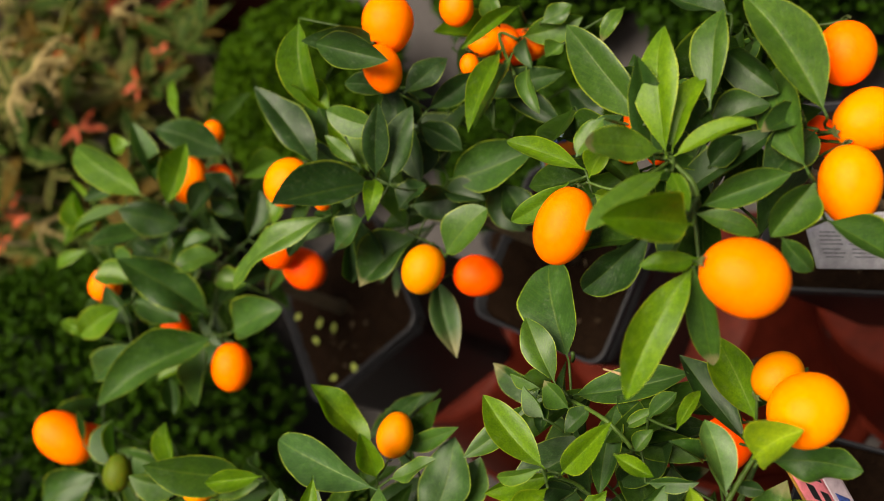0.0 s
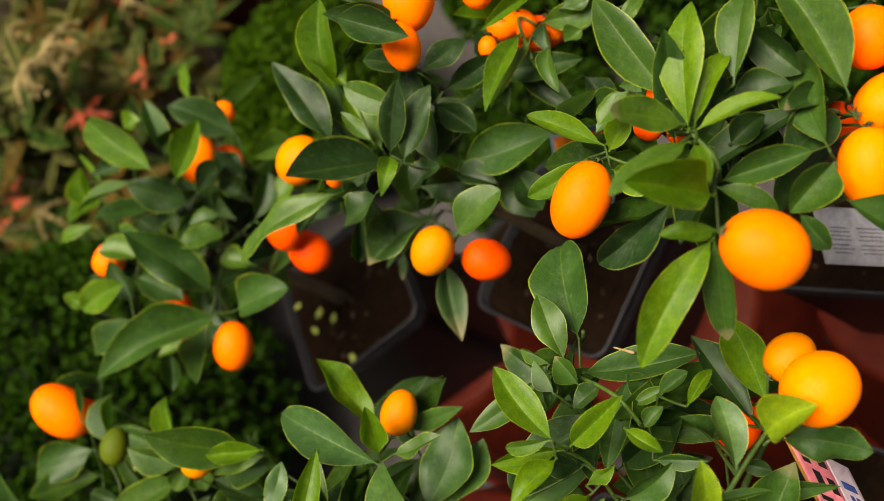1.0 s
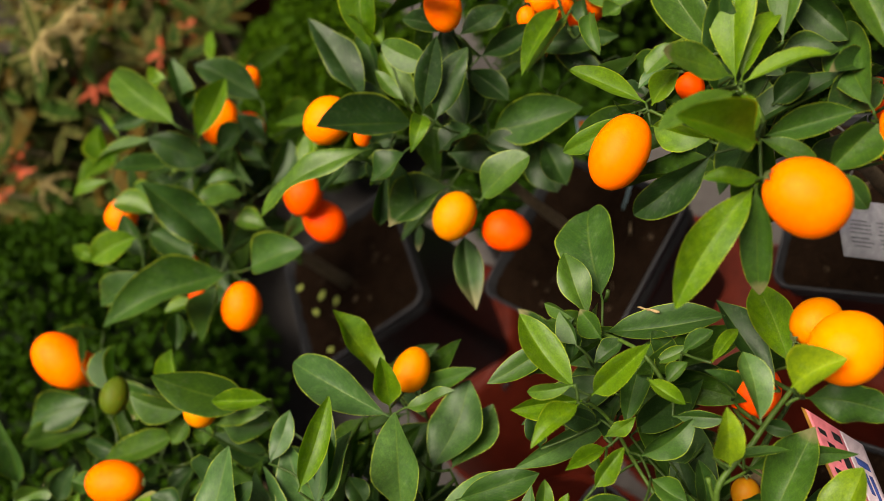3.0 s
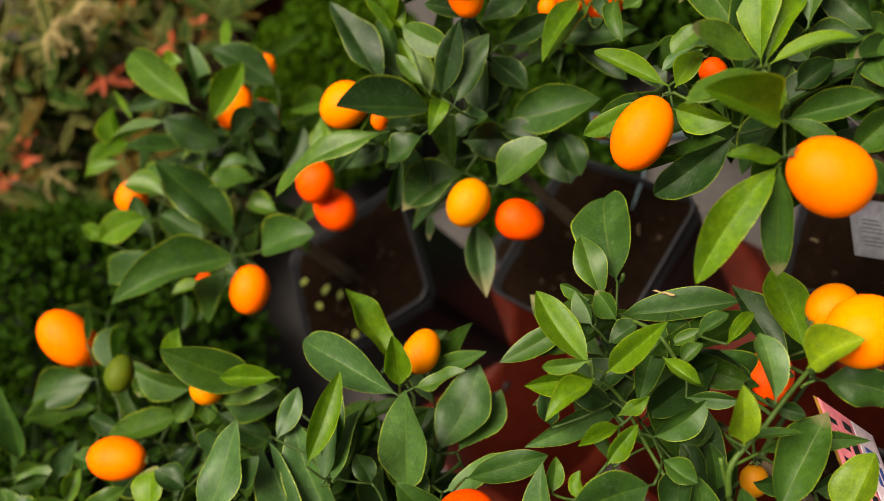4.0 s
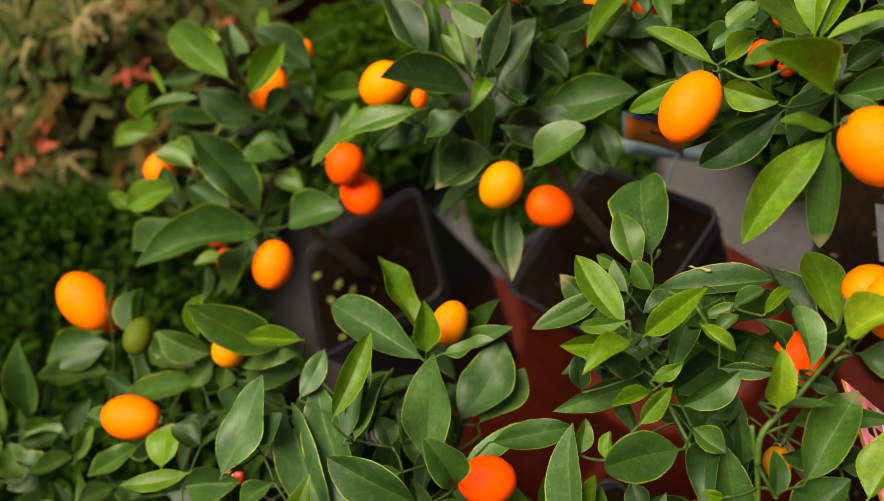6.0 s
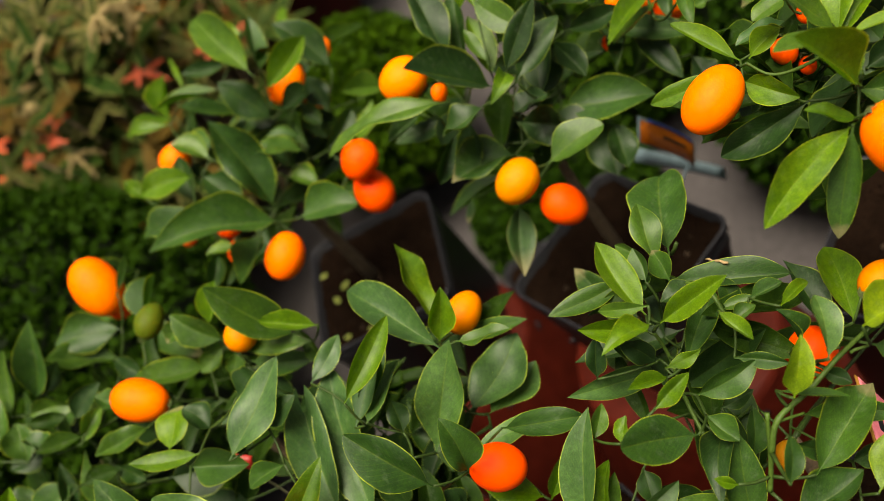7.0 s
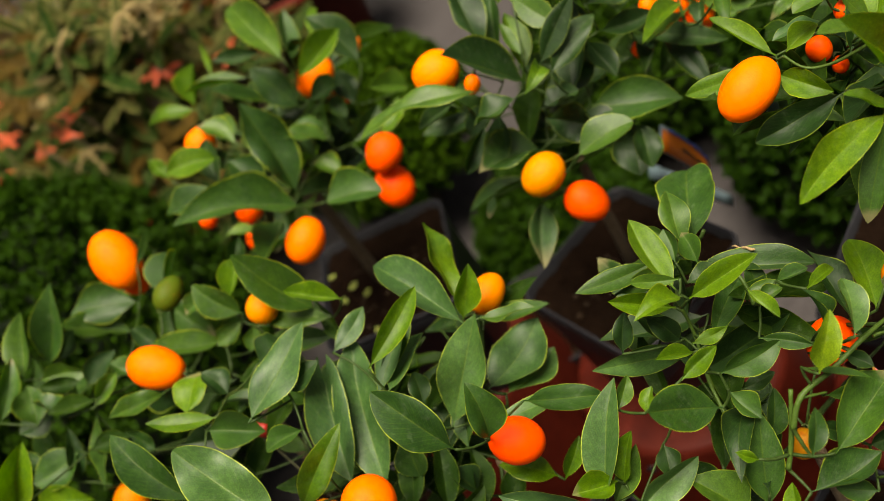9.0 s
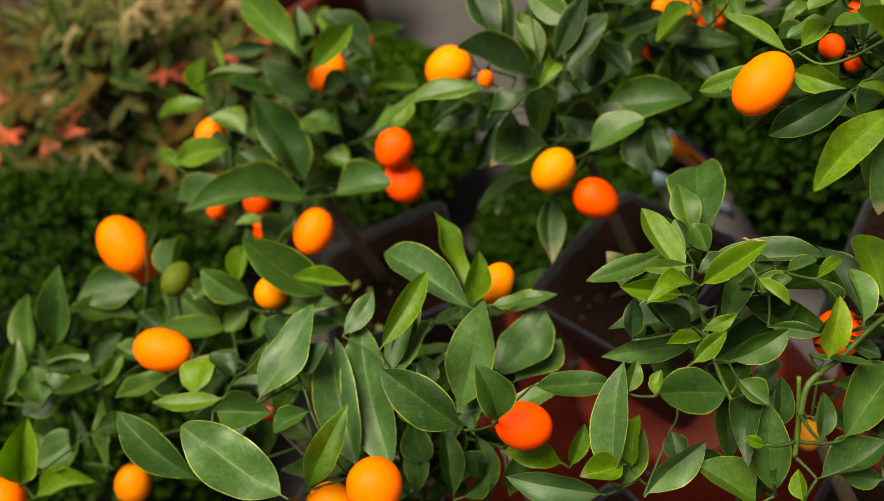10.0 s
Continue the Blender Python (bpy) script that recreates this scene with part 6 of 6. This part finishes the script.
# picture label pushed into the soil
lab = thing("plant_label", (0.10, 0.52, 0.43), "plastic plant label with an orange picture and blue stripe", "plant label")
o, u, v = Vector((0.1063, 0.5103, 0.5936)), Vector((0.0672, 0.0473, -0.1470)), Vector((-0.0169, -0.0081, -0.0117))
part("plastic", sheet(o, u, v, 0.0009, curl=0.006), BLUEGREY, lab)
part("picture", sheet(o, u, v, 0.0003, 0.0008, (0.02, 0.14), (0.95, 0.97), 0.006), ORANGEPRINT, lab, "printed orange picture")
part("stripe", sheet(o, u, v, 0.0003, 0.0012, (0.10, 0.0), (0.90, 0.13), 0.006), BLUEINK, lab, "blue printed stripe")
part("spike", tube([o + u * 0.97 + v * 0.5, (0.085, 0.545, 0.42)], 0.0016, 8), BLUEGREY, lab)

part("dark_band", sheet(o, u, v, 0.0003, 0.0012, (0.30, 0.45), (0.70, 0.56), 0.006), INK, lab, "dark printed band")

# pale plastic stake leaning on the pot's rim
stake = thing("plant_stake", (0.2591, 0.6537, 0.2424), "pale blue-grey plastic stake leaning against a black pot", "plant stake")
o, u, v = Vector((0.1458, 0.6141, 0.4476)), Vector((0.1133, 0.0396, -0.2052)), Vector((-0.010, -0.006, -0.009))
part("blade", sheet(o, u, v, 0.0012, curl=0.002), BLUEGREY, stake)

# pale petals fallen on the soil
for px, py, s in ((-0.145, 0.8986, 1), (-0.1382, 0.8599, 1.2), (-0.1344, 0.8351, 1.1), (-0.1579, 0.8531, 1.1), (-0.161, 0.7795, 1.2), (-0.183, 0.8022, 0.9)):
    bm = bmesh.new()
    bmesh.ops.create_icosphere(bm, subdivisions=2, radius=0.0042 * s)
    for w in bm.verts:
        w.co = Vector((w.co.x * 1.3, w.co.y * 0.8, w.co.z * 0.35 + 0.15 * w.co.x * w.co.x / 0.0055))
    bmesh.ops.rotate(bm, verts=bm.verts, cent=(0, 0, 0), matrix=Matrix.Rotation(px * 90, 3, "Z"))
    tagged(part_at("fallen_petal", bm, PETAL, (px + 0.004, py - 0.008, 0.4135)), "pale green petal fallen on potting soil", "petal", "fallen petals")

# upright brown-red pot further back
back_pot = thing("round_pot", (0.31, 1.86, 0), "round brown-red plastic pot standing behind the boxwood", "plant pot")
bm = loft(circle(1.0, 48), [(0.11, 0.0), (0.15, 0.24), (0.165, 0.245), (0.165, 0.275), (0.15, 0.275), (0.145, 0.235)], 0)
bmesh.ops.translate(bm, verts=bm.verts, vec=(0.31, 1.86, 0))
part("wall", bm, RED, back_pot)
bm = soil_disc(0.146, 0.25, back_pot, 40, True)
bmesh.ops.translate(bm, verts=bm.verts, vec=(0.31, 1.86, 0))
part("soil", bm, SOIL, back_pot)

# small red and yellow label among the leaves
red_label = thing("plant_label", (-0.30, 0.50, 0.42), "small red and yellow plastic plant label on a stake", "plant label")
LABELRED = mottled("red_plastic", (0.20, 0.010, 0.007), (0.27, 0.016, 0.010), 40, 0.4, 0.1, 0.0005)
LABELYELLOW = mottled("yellow_plastic", (0.45, 0.30, 0.01), (0.52, 0.36, 0.02), 40, 0.4, 0.1, 0.0005)
o, u, v = Vector((-0.300, 0.515, 0.705)), Vector((0.009, -0.012, -0.008)), Vector((-0.007, -0.003, -0.006))
part("plastic", sheet(o, u, v, 0.001), LABELRED, red_label)
part("yellow_mark", sheet(o, u, v, 0.0004, 0.0009, (0.35, 0.2), (0.6, 0.8)), LABELYELLOW, red_label)
part("stake", tube([o + u * 0.5 + v * 0.6, (-0.305, 0.50, 0.41)], 0.0008, 6), WOODY, red_label)

# dried scraps on a leaf and a cut twig end, bits of stick on the soil
TAN = mottled("dry_scrap", (0.17, 0.11, 0.05), (0.28, 0.20, 0.10), 200, 0.8, 0.5, 0.0006)
GRIT = mottled("soil_grit", (0.022, 0.014, 0.009), (0.05, 0.034, 0.022), 200, 0.9, 0.5, 0.0006, spec=0.05)
scrap_a, scrap_b = Vector((-0.0241, 0.2996, 0.7125)), Vector((-0.0219, 0.2839, 0.7168))
pts = [scrap_a.lerp(scrap_b, k / 6) + Vector((0, 0, 0.0010 * math.sin(k * 2.1))) for k in range(7)]
tagged(part("dry_scrap", tube(pts, [0.0004, 0.0007, 0.0006, 0.0009, 0.0007, 0.0011, 0.0006], 6), TAN), "dry curled tan scrap lying on a green leaf", "plant debris", "dry scraps")
stub = Vector((-0.0290, 0.3249, 0.7085)) + Vector((0.0055, -0.004, 0.006))
foot = Vector((-0.0290, 0.3249, 0.7085))
part("cut_twig", tube([foot + Vector((0.001, 0, -0.003)), foot.lerp(stub, 0.5) + Vector((0.001, 0, -0.002)), stub], [0.0013, 0.0013, 0.0012], 8), TWIG, front_tree, "cut green twig end")
rng = random.Random(17)
for cx, cy, rim in ((0.175, 0.322, 0.43), (0.038, 0.555, 0.438), (-0.102, 0.815, 0.425)):
    for i in range(7):
        p = Vector((cx + rng.uniform(-0.055, 0.055), cy + rng.uniform(-0.055, 0.055), rim - 0.0125))
        d = Vector((rng.uniform(-1, 1), rng.uniform(-1, 1), 0.05)).normalized() * rng.uniform(0.007, 0.016)
        tagged(part("stick_bit", tube([p, p + d * 0.5 + Vector((0, 0, 0.001)), p + d], [0.0009, 0.0010, 0.0006], 6), GRIT if i % 3 else BARK), "short brown bit of stick on potting soil", "plant debris", "bits of stick")
    for i in range(6):
        p = Vector((cx + rng.uniform(-0.06, 0.06), cy + rng.uniform(-0.06, 0.06), rim - 0.0125))
        bm = bmesh.new()
        bmesh.ops.create_icosphere(bm, subdivisions=2, radius=rng.uniform(0.0015, 0.0030))
        for q in bm.verts:
            q.co *= 1 + 0.25 * noise.noise(q.co * 400 + p * 90)
        tagged(part_at("pebble", bm, GRIT, p), "small brown pebble on potting soil", "pebble", "pebbles")
